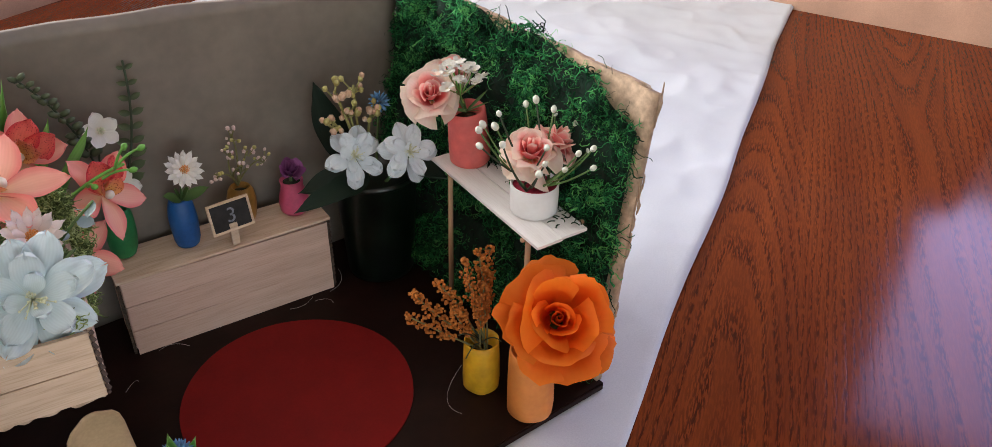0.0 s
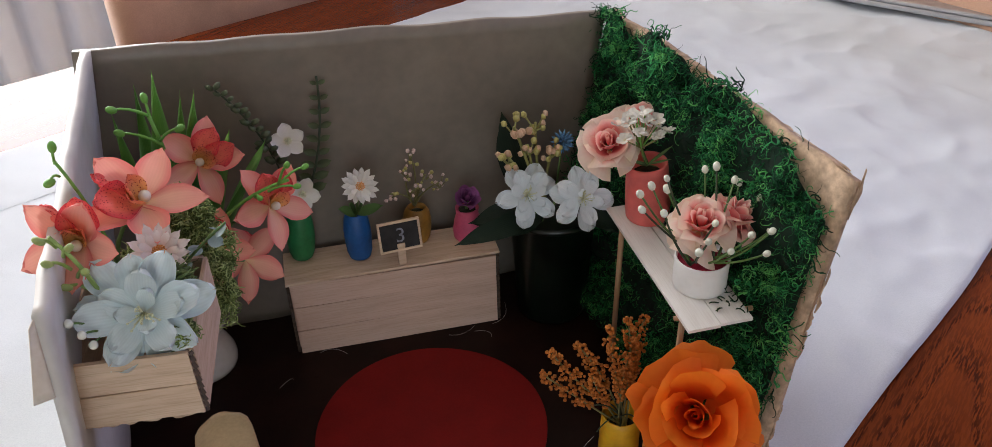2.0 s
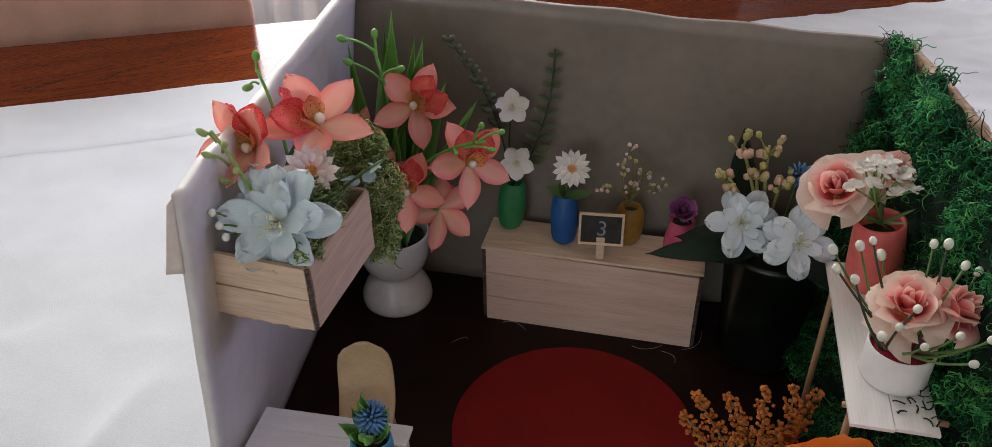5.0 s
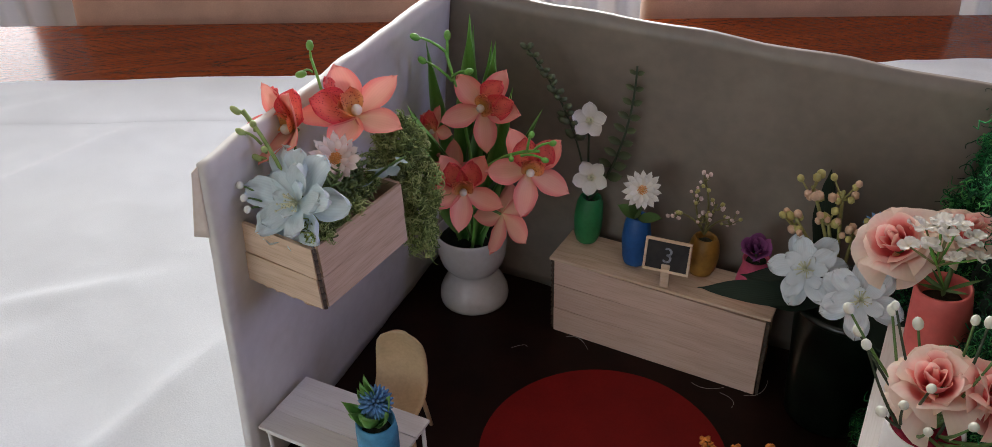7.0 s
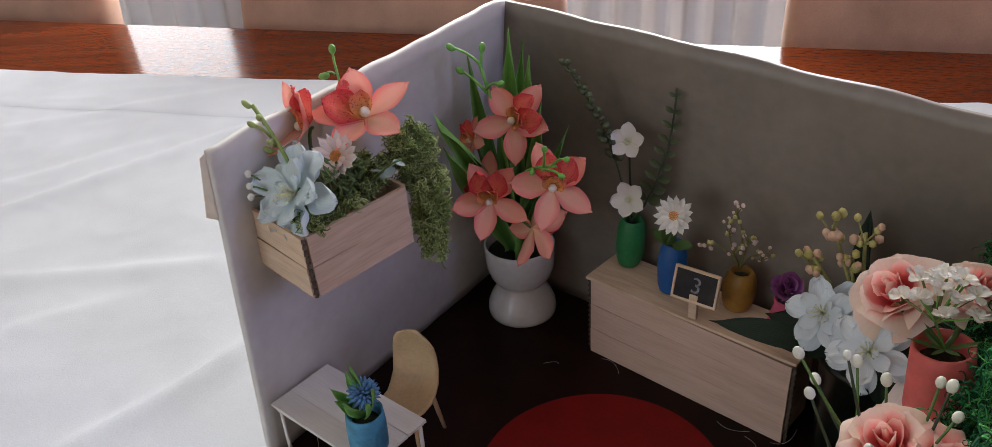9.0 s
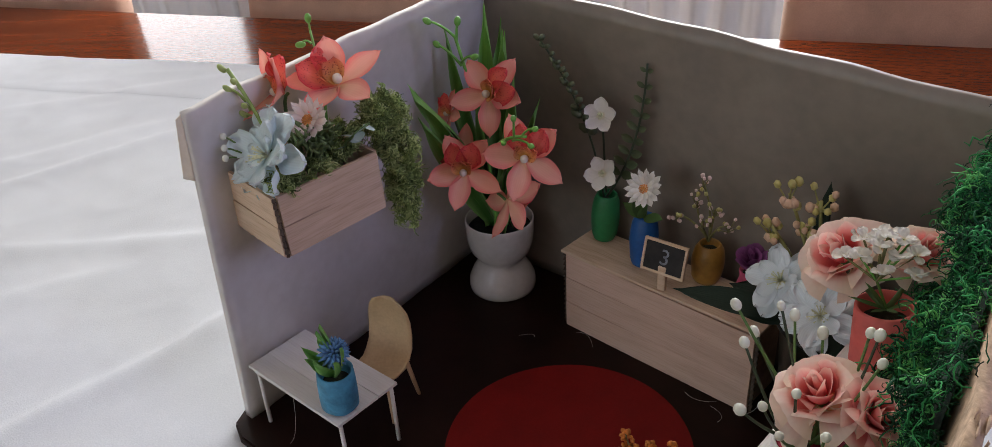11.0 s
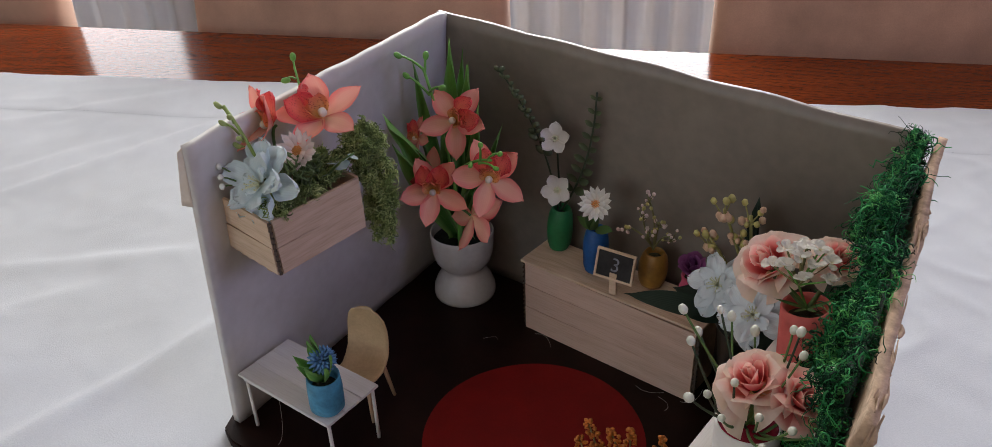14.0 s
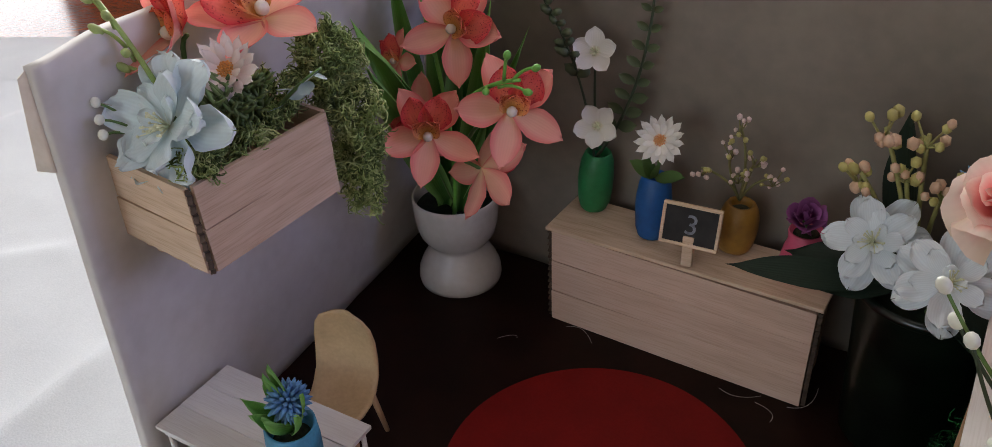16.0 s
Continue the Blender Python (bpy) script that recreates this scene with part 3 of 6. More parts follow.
# ---- the shop box ----
shop = thing("shop_box", "open handmade cardboard room wrapped in white paper", "model room", kind="structure")


def quad_wall(name, material, bl, br, tr, tl, thick, label, wrinkle=0.0017, seed=0.0, nx=36, nz=24, top_wave=0.0015):
    """A papered card wall: inner face through four corners, with thickness behind it, softly wrinkled."""
    bl, br, tr, tl = (Vector(c) for c in (bl, br, tr, tl))
    back = (br - bl).cross(tl - bl).normalized() * -thick
    bm = bmesh.new()
    layers = []
    for side in (0, 1):
        grid = []
        for i in range(nx + 1):
            col = []
            for j in range(nz + 1):
                a, c = i / nx, j / nz
                p = bl.lerp(br, a).lerp(tl.lerp(tr, a), c)
                w = wrinkle * (noise.noise((a * 5 + seed, c * 2.5, seed)) + 0.5 * noise.noise((a * 14 + seed, c * 5, 4.0)))
                p = p + back * side + back.normalized() * w
                if j == nz:
                    p.z += top_wave * noise.noise((a * 9, seed, 1.7))
                col.append(bm.verts.new(p))
            grid.append(col)
        layers.append(grid)
    f, g = layers
    for i in range(nx):
        for j in range(nz):
            bm.faces.new((f[i][j], f[i + 1][j], f[i + 1][j + 1], f[i][j + 1]))
            bm.faces.new((g[i][j], g[i][j + 1], g[i + 1][j + 1], g[i + 1][j]))
        bm.faces.new((f[i][0], g[i][0], g[i + 1][0], f[i + 1][0]))
        bm.faces.new((f[i][nz], f[i + 1][nz], g[i + 1][nz], g[i][nz]))
    for j in range(nz):
        bm.faces.new((f[0][j], f[0][j + 1], g[0][j + 1], g[0][j]))
        bm.faces.new((f[nx][j], g[nx][j], g[nx][j + 1], f[nx][j + 1]))
    edges = [e for e in bm.edges if len(e.link_faces) == 2 and e.calc_face_angle(0) > 1.0]
    bmesh.ops.bevel(bm, geom=edges, offset=thick * 0.32, segments=3, affect="EDGES", profile=0.5)
    return part(name, bm, material, shop, label)


quad_wall("wall_back", GREY_PAPER, (-0.040, -0.034, 0), (0.322, -0.016, 0), (0.3435, -0.014, 0.2155), (-0.004, -0.0515, 0.2412), 0.0042, "back wall of wrinkled grey paper over card", seed=1.0)
quad_wall("wall_left", WHITE_PAPER, (-0.0005, -0.290, 0), (-0.033, -0.036, 0), (0.007, -0.053, 0.2415), (0.0225, -0.292, 0.2285), 0.0058, "left wall wrapped in white paper", seed=5.0)
quad_wall("wall_right", CARD_PALE, (0.316, -0.010, 0), (0.358, -0.268, 0), (0.3960, -0.2510, 0.2045), (0.3500, -0.008, 0.2160), 0.005, "right wall of pale torn cardboard", seed=9.0, wrinkle=0.002, top_wave=0.004)

# folded paper corner hanging outside the left wall's front end
bm = bmesh.new()
flap = []
for i in range(5):
    flap.append([bm.verts.new((0.0175 - 0.0040 * j / 8 - (0.0020 + 0.0058 * j / 8) * i / 4, -0.2925 - 0.0028 * i / 4, 0.2270 - 0.041 * j / 8 - 0.003 * i / 4 * (1 - j / 8))) for j in range(9)])
for a, b in zip(flap, flap[1:]):
    for j in range(8):
        bm.faces.new((a[j], b[j], b[j + 1], a[j + 1]))
part("paper_flap", bm, surface("cream_paper_back", (0.70, 0.62, 0.52), 0.7, 0.05, 40, 0.1, 300), shop, "cream underside of a folded paper corner").modifiers.new("paper", "SOLIDIFY").thickness = 0.0006

bm = bmesh.new()
outline = []
for k, (x, y) in enumerate(BASE):
    if k == 3:
        outline += [(0.035, -0.303), (0.008, -0.305), (-0.006, -0.3), (-0.013, -0.288)]
    else:
        outline.append((x, y))
low = [bm.verts.new((x, y, -0.0065)) for x, y in outline]
high = [bm.verts.new((x, y, 0.0)) for x, y in outline]
bm.faces.new(list(reversed(high)))
bm.faces.new(low)
for k in range(len(outline)):
    j = (k + 1) % len(outline)
    bm.faces.new((low[k], high[k], high[j], low[j]))
bmesh.ops.recalc_face_normals(bm, faces=bm.faces)
bmesh.ops.bevel(bm, geom=[e for e in bm.edges if e.calc_face_angle(0) > 0.5], offset=0.0012, segments=2, affect="EDGES")
part("base", bm, FLOOR_BROWN, shop, "dark brown card floor", smooth=False)

# round red mat
bm = bmesh.new()
ring = [(0.0775 * (1 + 0.008 * noise.noise((math.cos(a) * 1.5, math.sin(a) * 1.5, 2))), a) for a in [2 * math.pi * k / 90 for k in range(90)]]
low = [bm.verts.new((r * math.cos(a), r * math.sin(a), 0.0002)) for r, a in ring]
high = [bm.verts.new((r * math.cos(a), r * math.sin(a), 0.0016)) for r, a in ring]
bm.faces.new(high)
bm.faces.new(list(reversed(low)))
for k in range(90):
    bm.faces.new((low[k], low[(k + 1) % 90], high[(k + 1) % 90], high[k]))
tagged(part("round_mat", bm, RED_CARD, None, "", False, at(0.177, -0.173, 0)), "round red card mat on the dark floor", "mat")


# ---- counter, desk, chair, shelf ----
def stick_bm(length, width, thick, round_ends=True, seed=0.0):
    """A flat craft stick along x with rounded ends."""
    bm = bmesh.new()
    pts = []
    if round_ends:
        for side in (1, -1):
            for k in range(9):
                a = -math.pi / 2 + math.pi * k / 8
                pts.append((side * (length / 2 - width / 2) + side * width / 2 * math.cos(a), side * width / 2 * math.sin(a)))
    else:
        pts = [(length / 2, -width / 2), (length / 2, width / 2), (-length / 2, width / 2), (-length / 2, -width / 2)]
    low = [bm.verts.new((x, y, -thick / 2)) for x, y in pts]
    high = [bm.verts.new((x, y, thick / 2)) for x, y in pts]
    bm.faces.new(high)
    bm.faces.new(list(reversed(low)))
    for k in range(len(pts)):
        j = (k + 1) % len(pts)
        bm.faces.new((low[k], low[j], high[j], high[k]))
    bmesh.ops.bevel(bm, geom=[e for e in bm.edges if e.calc_face_angle(0) > 1.0], offset=thick * 0.2, segments=1, affect="EDGES")
    return bm


counter = thing("counter", "low shop counter of cardboard clad in pale craft sticks", "counter", at(0.0955, -0.0750, 0))
W, D, H = 0.1495, 0.036, 0.0625
bm = box_bm(W - 0.003, D - 0.002, H - 0.001, 0.0006, (W / 2, D / 2 + 0.002, H / 2 + 0.0005))
part("body", bm, CARD, counter, "corrugated brown cardboard box", smooth=False)
for k, (z, h) in enumerate(((0.0105, 0.02095), (0.0315, 0.02092), (0.0520, 0.0200))):
    part("plank", stick_bm(W, h, 0.0018, False), STICK_WOOD, counter, smooth=False, m=pose(W / 2, 0.0 + 0.0003 * k, z, 90, 0.3 * (k - 1), 0))
part("plank", stick_bm(D - 0.003, H - 0.004, 0.0015, False), STICK_WOOD, counter, smooth=False, m=pose(-0.0004, D / 2 + 0.003, H / 2, 90, 0, 90))
part("countertop", box_bm(W + 0.006, D + 0.004, 0.0022, 0.0005, (W / 2, D / 2 - 0.0005, H + 0.0022)), PLANTER_WOOD, counter, "pale wooden lid", smooth=False, m=pose(0, 0, 0, 0, 0, 0.6))
# open corrugated card ends beside the cladding
def corrugated_bm(width, height, depth, waves):
    bm = bmesh.new()
    n = waves * 4
    rails = []
    for k in range(n + 1):
        y = 0.5 * depth * math.sin(2 * math.pi * k / 4) * (0.8 + 0.3 * noise.noise((k * 0.7, 1.0, 0.0)))
        rails.append([bm.verts.new((x, y + s, height * k / n)) for x in (-width / 2, width / 2) for s in (-0.0004, 0.0004)])
    for a, b in zip(rails, rails[1:]):
        for i, j in ((0, 1), (1, 3), (3, 2), (2, 0)):
            bm.faces.new((a[i], a[j], b[j], b[i]))
    bm.faces.new([rails[0][i] for i in (0, 2, 3, 1)])
    bm.faces.new([rails[-1][i] for i in (0, 1, 3, 2)])
    return bm


CARD_CORE = surface("dark_card_core", (0.085, 0.058, 0.040), 0.9, 0.3, 150, 0.5, 600)
for x in (-0.0018, W + 0.0016):
    part("corrugated_edge", corrugated_bm(0.0022, H - 0.001, 0.0030, 14), CARD_CORE, counter, "torn dark corrugated edge", smooth=False, m=pose(x, 0.0012, 0.0004, 0, 0, 0))
CT = 0.0660

desk = thing("desk", "small white-painted craft-stick desk on thin legs", "desk", at(0.0, 0.0, 0))
DZ = 0.0476
desk_c = Vector((0.0500, -0.2610, 0))
DM = Matrix.Translation(desk_c) @ pose(0, 0, 0, 0, 0, 3)
for k in range(3):
    part("plank", stick_bm(0.089, 0.0153, 0.0020, False), WHITE_STICK, desk, smooth=False, m=DM @ pose(0, (k - 1) * 0.0156, DZ - 0.001 + 0.0002 * k, 0, 0, 0.3 * (k - 1)))
for x, y in ((-0.0405, -0.020), (0.0405, -0.020), (0.0405, 0.021), (-0.0405, 0.021)):
    b = DM @ Vector((x, y, 0))
    part("leg", tube_into(bmesh.new(), [(b.x + 0.0008, b.y, 0), (b.x, b.y + 0.0004, DZ - 0.002)], [0.0014, 0.0013], 8), WHITE_STICK, desk)
part("rail", tube_into(bmesh.new(), [DM @ Vector((-0.040, -0.0215, DZ - 0.0035)), DM @ Vector((0.040, -0.0215, DZ - 0.0035))], 0.0011, 6), WHITE_STICK, desk)

chair = thing("toy_chair", "tiny pale card chair with curved shell seat", "chair", at(0.056, -0.214, 0, 0, 0, 16) @ Matrix.Diagonal((1, 1, 0.95, 1)))
bm = bmesh.new()
prof = [(-0.030, 0.0385, 0.012), (-0.022, 0.0360, 0.0150), (-0.012, 0.0335, 0.0162), (-0.003, 0.0335, 0.0166), (0.004, 0.0370, 0.0168), (0.0085, 0.0450, 0.0168), (0.0105, 0.0550, 0.0166), (0.0110, 0.0650, 0.0160), (0.0108, 0.0725, 0.0145), (0.0106, 0.0775, 0.0112), (0.0105, 0.0805, 0.0060)]
grid = []
for y, z, w in prof:
    grid.append([bm.verts.new((w * s, y - 0.0035 * abs(s) ** 2.2 * (1 if z > 0.036 else 0.3), z + (0.002 * s * s if z < 0.04 else 0))) for s in (-1, -0.8, -0.55, -0.28, 0, 0.28, 0.55, 0.8, 1)])
for a, b in zip(grid, grid[1:]):
    for j in range(8):
        bm.faces.new((a[j], a[j + 1], b[j + 1], b[j]))
shell = part("seat_shell", bm, surface("buff_card", (0.56, 0.40, 0.22), 0.6, 0.06, 60, 0.1, 500), chair)
mod = shell.modifiers.new("thick", "SOLIDIFY")
mod.thickness = 0.0012
for x, y in ((-0.012, -0.018), (0.012, -0.018), (-0.012, 0.004), (0.012, 0.004)):
    part("leg", tube_into(bmesh.new(), [(x * 1.25, y + (0.006 if y > 0 else -0.003), 0), (x, y, 0.0350)], [0.0013, 0.0018], 8), DOWEL, chair)

shelf = thing("flower_shelf", "narrow white craft-stick shelf on thin bamboo posts", "shelf", at(0, 0, 0))
SZ = 0.118
SM = Matrix.Translation((0.3345, -0.1815, 0)) @ pose(0, 0, 0, 0, 0, -89.2)
for k, off in enumerate((-0.0102, 0.0102)):
    part("plank", stick_bm(0.1310, 0.0196, 0.0020, False), WHITE_STICK, shelf, smooth=False, m=SM @ pose(0.001 * k, -off, SZ - 0.001, 0, 0, 0.4 * (k - 0.5)))
part("crosspiece", tube_into(bmesh.new(), [(0.314, -0.2325, SZ - 0.0035), (0.361, -0.2350, SZ - 0.0035)], 0.0016, 8), DOWEL, shelf)
for x, y in ((0.3175, -0.1375), (0.3185, -0.2340)):
    part("post", tube_into(bmesh.new(), [(x - 0.001, y, 0), (x, y, SZ - 0.002)], 0.0019, 10), DOWEL, shelf)

# ---- planter on the wall ----
planter = thing("wall_planter", "wooden plank planter box fixed to the white wall", "planter", at(0, 0, 0))
PLM = Matrix.Translation((0.0388, -0.2405, 0.1680)) @ pose(0, 0, 0, 2.5, 0, -3.3)
for k in range(2):
    z = -0.0092 + 0.0188 * k
    part("plank", stick_bm(0.0545, 0.0184, 0.0020, False), PLANTER_WOOD, planter, smooth=False, m=PLM @ pose(0, -0.0338 + 0.0005 * k, z, 90, 1.0 * (k - 0.5), 0))
    part("plank", stick_bm(0.0650, 0.0184, 0.0020, False), PLANTER_WOOD, planter, smooth=False, m=PLM @ pose(0.0278 + 0.0005 * k, 0.0010, z, 90, 0.8 * (k - 0.5), 90))
    part("plank", stick_bm(0.0545, 0.0184, 0.0020, False), PLANTER_WOOD, planter, smooth=False, m=PLM @ pose(0, 0.0338, z, 90, 0, 0))
    part("plank", stick_bm(0.0650, 0.0184, 0.0020, False), PLANTER_WOOD, planter, smooth=False, m=PLM @ pose(-0.0268, 0.0002, z, 90, 0, 90))
part("bottom", box_bm(0.0545, 0.0660, 0.003, 0.0006, (0, 0, -0.0182)), CARD_PALE, planter, smooth=False, m=PLM)
part("corner_gap", corrugated_bm(0.0018, 0.0370, 0.0024, 9), CARD_CORE, planter, "dark corrugated card showing at the corner", smooth=False, m=PLM @ pose(0.0284, -0.0334, -0.0185, 0, 0, 45))
# torn card fringe under the front board
bm = bmesh.new()
fringe = []
for i in range(29):
    x = -0.026 + 0.052 * i / 28
    drop = 0.0006 + 0.0034 * max(0.0, noise.noise((x * 150, 0.7, 0.0)) + 0.35)
    fringe.append([bm.verts.new((x, -0.0325, -0.0185)), bm.verts.new((x + 0.0004, -0.0325 + 0.0006 * math.sin(i * 1.7), -0.0190 - drop))])
for p, q in zip(fringe, fringe[1:]):
    bm.faces.new((p[0], q[0], q[1], p[1]))
part("torn_fringe", bm, CARD_PALE, planter, "torn pale card fringe", m=PLM).modifiers.new("ply", "SOLIDIFY").thickness = 0.0006

# ---- petals, leaves and stems ----
def petal_mesh(name, length, width, material, peak=1.0, blunt=0.55, curl=0.25, cup=0.25, ruffle=0.0, notch=0.0, base=0.12, nx=9, ny=6, seed=0.0, twist=0.0):
    """A petal along x from its root: width by a sine profile, curling up along its length and cupped across."""
    verts, faces, uvs = [], [], []
    for i in range(nx + 1):
        s = i / nx
        s = 1 - (1 - s) ** 1.25
        if blunt < 0.5:
            w = width / 2 * math.sqrt(max(0.0, 1 - abs(2 * min(s ** peak, 0.999) - 1) ** 2.1)) * min(1, 0.45 + 1.1 * s)
            w = max(w, width / 2 * base * (1 - s) ** 2)
        else:
            w = width / 2 * max(base * (1 - s) ** 2, math.sin(math.pi * min(s ** peak, 0.995)) ** blunt)
        for j in range(ny + 1):
            v = 2 * j / ny - 1
            x = length * s * (1 - notch * s * math.exp(-(v / 0.35) ** 2)) - 0.08 * length * abs(v) ** 2 * s
            z = length * curl * s * s + cup * w * v * v
            z += ruffle * length * s * noise.noise((s * 4 + seed, v * 2.6, seed))
            z += twist * w * v * s
            verts.append((x, w * v, z))
            uvs.append((s, (v + 1) / 2))
    for i in range(nx):
        for j in range(ny):
            a = i * (ny + 1) + j
            faces.append((a, a + ny + 1, a + ny + 2, a + 1))
    return uv_mesh(name, verts, faces, uvs, material)


def uv_mesh(name, verts, faces, uvs, material):
    me = bpy.data.meshes.new(name)
    me.from_pydata(verts, [], faces)
    layer = me.uv_layers.new(name="UVMap")
    idx = np.zeros(len(me.loops), dtype=np.int32)
    me.loops.foreach_get("vertex_index", idx)
    layer.data.foreach_set("uv", np.array(uvs, dtype=np.float32)[idx].ravel())
    me.materials.append(material)
    return me


def rose_petal_mesh(name, r0, r1, height, half_turn, material, lip=0.25, power=0.5, dip=0.30, seed=0.0, nx=12, ny=12, point=0.07):
    """A petal as a piece of a bowl round the flower's axis (z), with a slight point, its rim and sides rolled outwards."""
    verts, faces, uvs = [], [], []
    lean = noise.noise((seed, 1.5, 0.2)) * 0.25
    for i in range(nx + 1):
        s = i / nx
        for j in range(ny + 1):
            v = 2 * j / ny - 1
            vv = v - lean
            top = 1 - dip * abs(v) ** 2.2 + point * math.exp(-((vv / 0.24) ** 2))
            a = v * half_turn * (0.35 + 0.65 * min(1, s * 2.0)) * (1 - 0.10 * s)
            ss = s * top
            r = r0 + (r1 - r0) * ss ** power
            z = height * ss
            over = max(0, s - 0.66) / 0.34
            roll = lip * (0.45 + 0.85 * abs(vv) ** 1.4)
            r += roll * r1 * over ** 1.4
            z -= roll * 0.62 * r1 * over ** 2.0
            wob = 0.14 * r1 * (noise.noise((s * 2.1 + seed, v * 1.8, seed)) + 0.4 * noise.noise((s * 5 + seed, v * 5, seed))) * s
            verts.append(((r + wob) * math.cos(a), (r + wob) * math.sin(a), z + wob * 0.6))
            uvs.append((s, (v + 1) / 2))
    for i in range(nx):
        for j in range(ny):
            a = i * (ny + 1) + j
            faces.append((a, a + ny + 1, a + ny + 2, a + 1))
    return uv_mesh(name, verts, faces, uvs, material)


def turned(theta, tilt, lift=0.0, twist=0.0):
    return Matrix.Translation((0, 0, lift)) @ Matrix.Rotation(radians(theta), 4, "Z") @ Matrix.Rotation(radians(-tilt), 4, "Y") @ Matrix.Rotation(radians(twist), 4, "X")


def local(ob, p):
    return ob.matrix_basis.inverted() @ Vector(p)


rng = random.Random(7)
STEM_GREEN = surface("green_stem", (0.10, 0.19, 0.05), 0.55, 0.12, 120, 0.1, 500)
STEM_LIGHT = surface("bright_green_stem", (0.16, 0.42, 0.07), 0.5, 0.10, 120, 0.1, 500)
STEM_DARK = surface("dark_stem", (0.035, 0.055, 0.025), 0.6, 0.12, 120, 0.1, 500)
STEM_OLIVE = surface("olive_stem", (0.20, 0.19, 0.07), 0.6, 0.15, 120, 0.1, 500)
CREAM = surface("cream_bead", (0.78, 0.72, 0.60), 0.4, 0.06, 200, 0.05, 500)
WHITE_BEAD = surface("white_berry", (0.66, 0.68, 0.58), 0.35, 0.07, 180, 0.05, 500, piece=0.08)
STAMEN = surface("pale_stamen", (0.72, 0.74, 0.50), 0.6, 0.08, 200, 0.05, 500)
ORCHID_PINK = petal_material("orchid_pink", [(0.0, (0.93, 0.62, 0.34)), (0.28, (0.93, 0.50, 0.36)), (1.0, (0.92, 0.37, 0.30))], veins=0.12, edge=(0.84, 0.22, 0.20))
ORCHID_LIP = petal_material("orchid_red_lip", [(0.0, (0.90, 0.50, 0.18)), (0.3, (0.88, 0.27, 0.18)), (1.0, (0.80, 0.10, 0.10))], spots=(0.32, 0.010, 0.025), edge=(0.70, 0.05, 0.07), veins=0.2)
ORCHID_THROAT = petal_material("orchid_throat", [(0.0, (0.85, 0.55, 0.15)), (1.0, (0.80, 0.22, 0.14))], spots=(0.30, 0.02, 0.02))
BLUE_PETAL = petal_material("pale_blue_silk", [(0.0, (0.76, 0.80, 0.70)), (0.25, (0.64, 0.77, 0.79)), (1.0, (0.75, 0.845, 0.86))], veins=0.2, translucent=0.22)
WHITE_PETAL = petal_material("white_silk", [(0.0, (0.80, 0.82, 0.66)), (0.3, (0.80, 0.87, 0.91)), (1.0, (0.84, 0.91, 0.95))], veins=0.25, translucent=0.28)
IVORY_PETAL = petal_material("ivory_petal", [(0.0, (0.75, 0.66, 0.40)), (0.25, (0.80, 0.78, 0.70)), (1.0, (0.83, 0.81, 0.76))], veins=0.2)
DAISY_PETAL = petal_material("daisy_white", [(0.0, (0.82, 0.55, 0.25)), (0.25, (0.82, 0.78, 0.68)), (1.0, (0.84, 0.82, 0.77))], veins=0.25)
DAISY_PINK = petal_material("daisy_blush", [(0.0, (0.85, 0.45, 0.20)), (0.35, (0.84, 0.66, 0.58)), (1.0, (0.84, 0.76, 0.72))], veins=0.25)
ORANGE_PETAL = petal_material("orange_silk", [(0.0, (0.78, 0.090, 0.005)), (0.5, (0.86, 0.145, 0.008)), (1.0, (0.93, 0.235, 0.018))], veins=0.06, translucent=0.38)
ROSE_PETAL = petal_material("pink_rose_silk", [(0.0, (0.66, 0.07, 0.08)), (0.40, (0.84, 0.20, 0.20)), (0.72, (0.89, 0.34, 0.31)), (1.0, (0.95, 0.70, 0.60))], veins=0.06, translucent=0.30)
ROSE_OUTER = petal_material("blush_rose_silk", [(0.0, (0.88, 0.55, 0.22)), (0.22, (0.90, 0.23, 0.21)), (0.52, (0.95, 0.44, 0.39)), (0.92, (0.97, 0.80, 0.70))], veins=0.10, edge=(0.96, 0.80, 0.64), translucent=0.38)
PURPLE_PETAL = petal_material("purple_silk", [(0.0, (0.15, 0.03, 0.13)), (1.0, (0.32, 0.10, 0.28))], veins=0.2)
BLADE = petal_material("grass_blade", [(0.0, (0.04, 0.14, 0.025)), (0.6, (0.11, 0.33, 0.06)), (1.0, (0.20, 0.46, 0.09))], veins=0.35, edge=(0.26, 0.52, 0.15), translucent=0.15)
LEAF = petal_material("soft_leaf", [(0.0, (0.10, 0.18, 0.05)), (1.0, (0.14, 0.26, 0.08))], veins=0.3)
DARK_LEAF = petal_material("dark_leaf", [(0.0, (0.006, 0.016, 0.009)), (1.0, (0.010, 0.026, 0.014))], veins=0.35, translucent=0.04)


def stem(parent, points, r, material, name="stem", sides=6, taper=0.75):
    pts = [local(parent, p) for p in points]
    n = len(pts)
    return part(name, tube_into(bmesh.new(), pts, [r * (1 - (1 - taper) * k / (n - 1)) for k in range(n)], sides), material, parent)


def petals(parent, me, count, start, tilt, lift=0.0, jitter=4.0, scale=1.0, name="petal", step=None):
    for k in range(count):
        th = start + k * (step if step is not None else 360.0 / count) + rng.uniform(-jitter, jitter)
        sc = scale * rng.uniform(0.94, 1.05)
        mesh_part(name, me, None, parent, m=turned(th, tilt + rng.uniform(-jitter, jitter), lift, rng.uniform(-jitter, jitter)) @ Matrix.Scale(sc, 4))


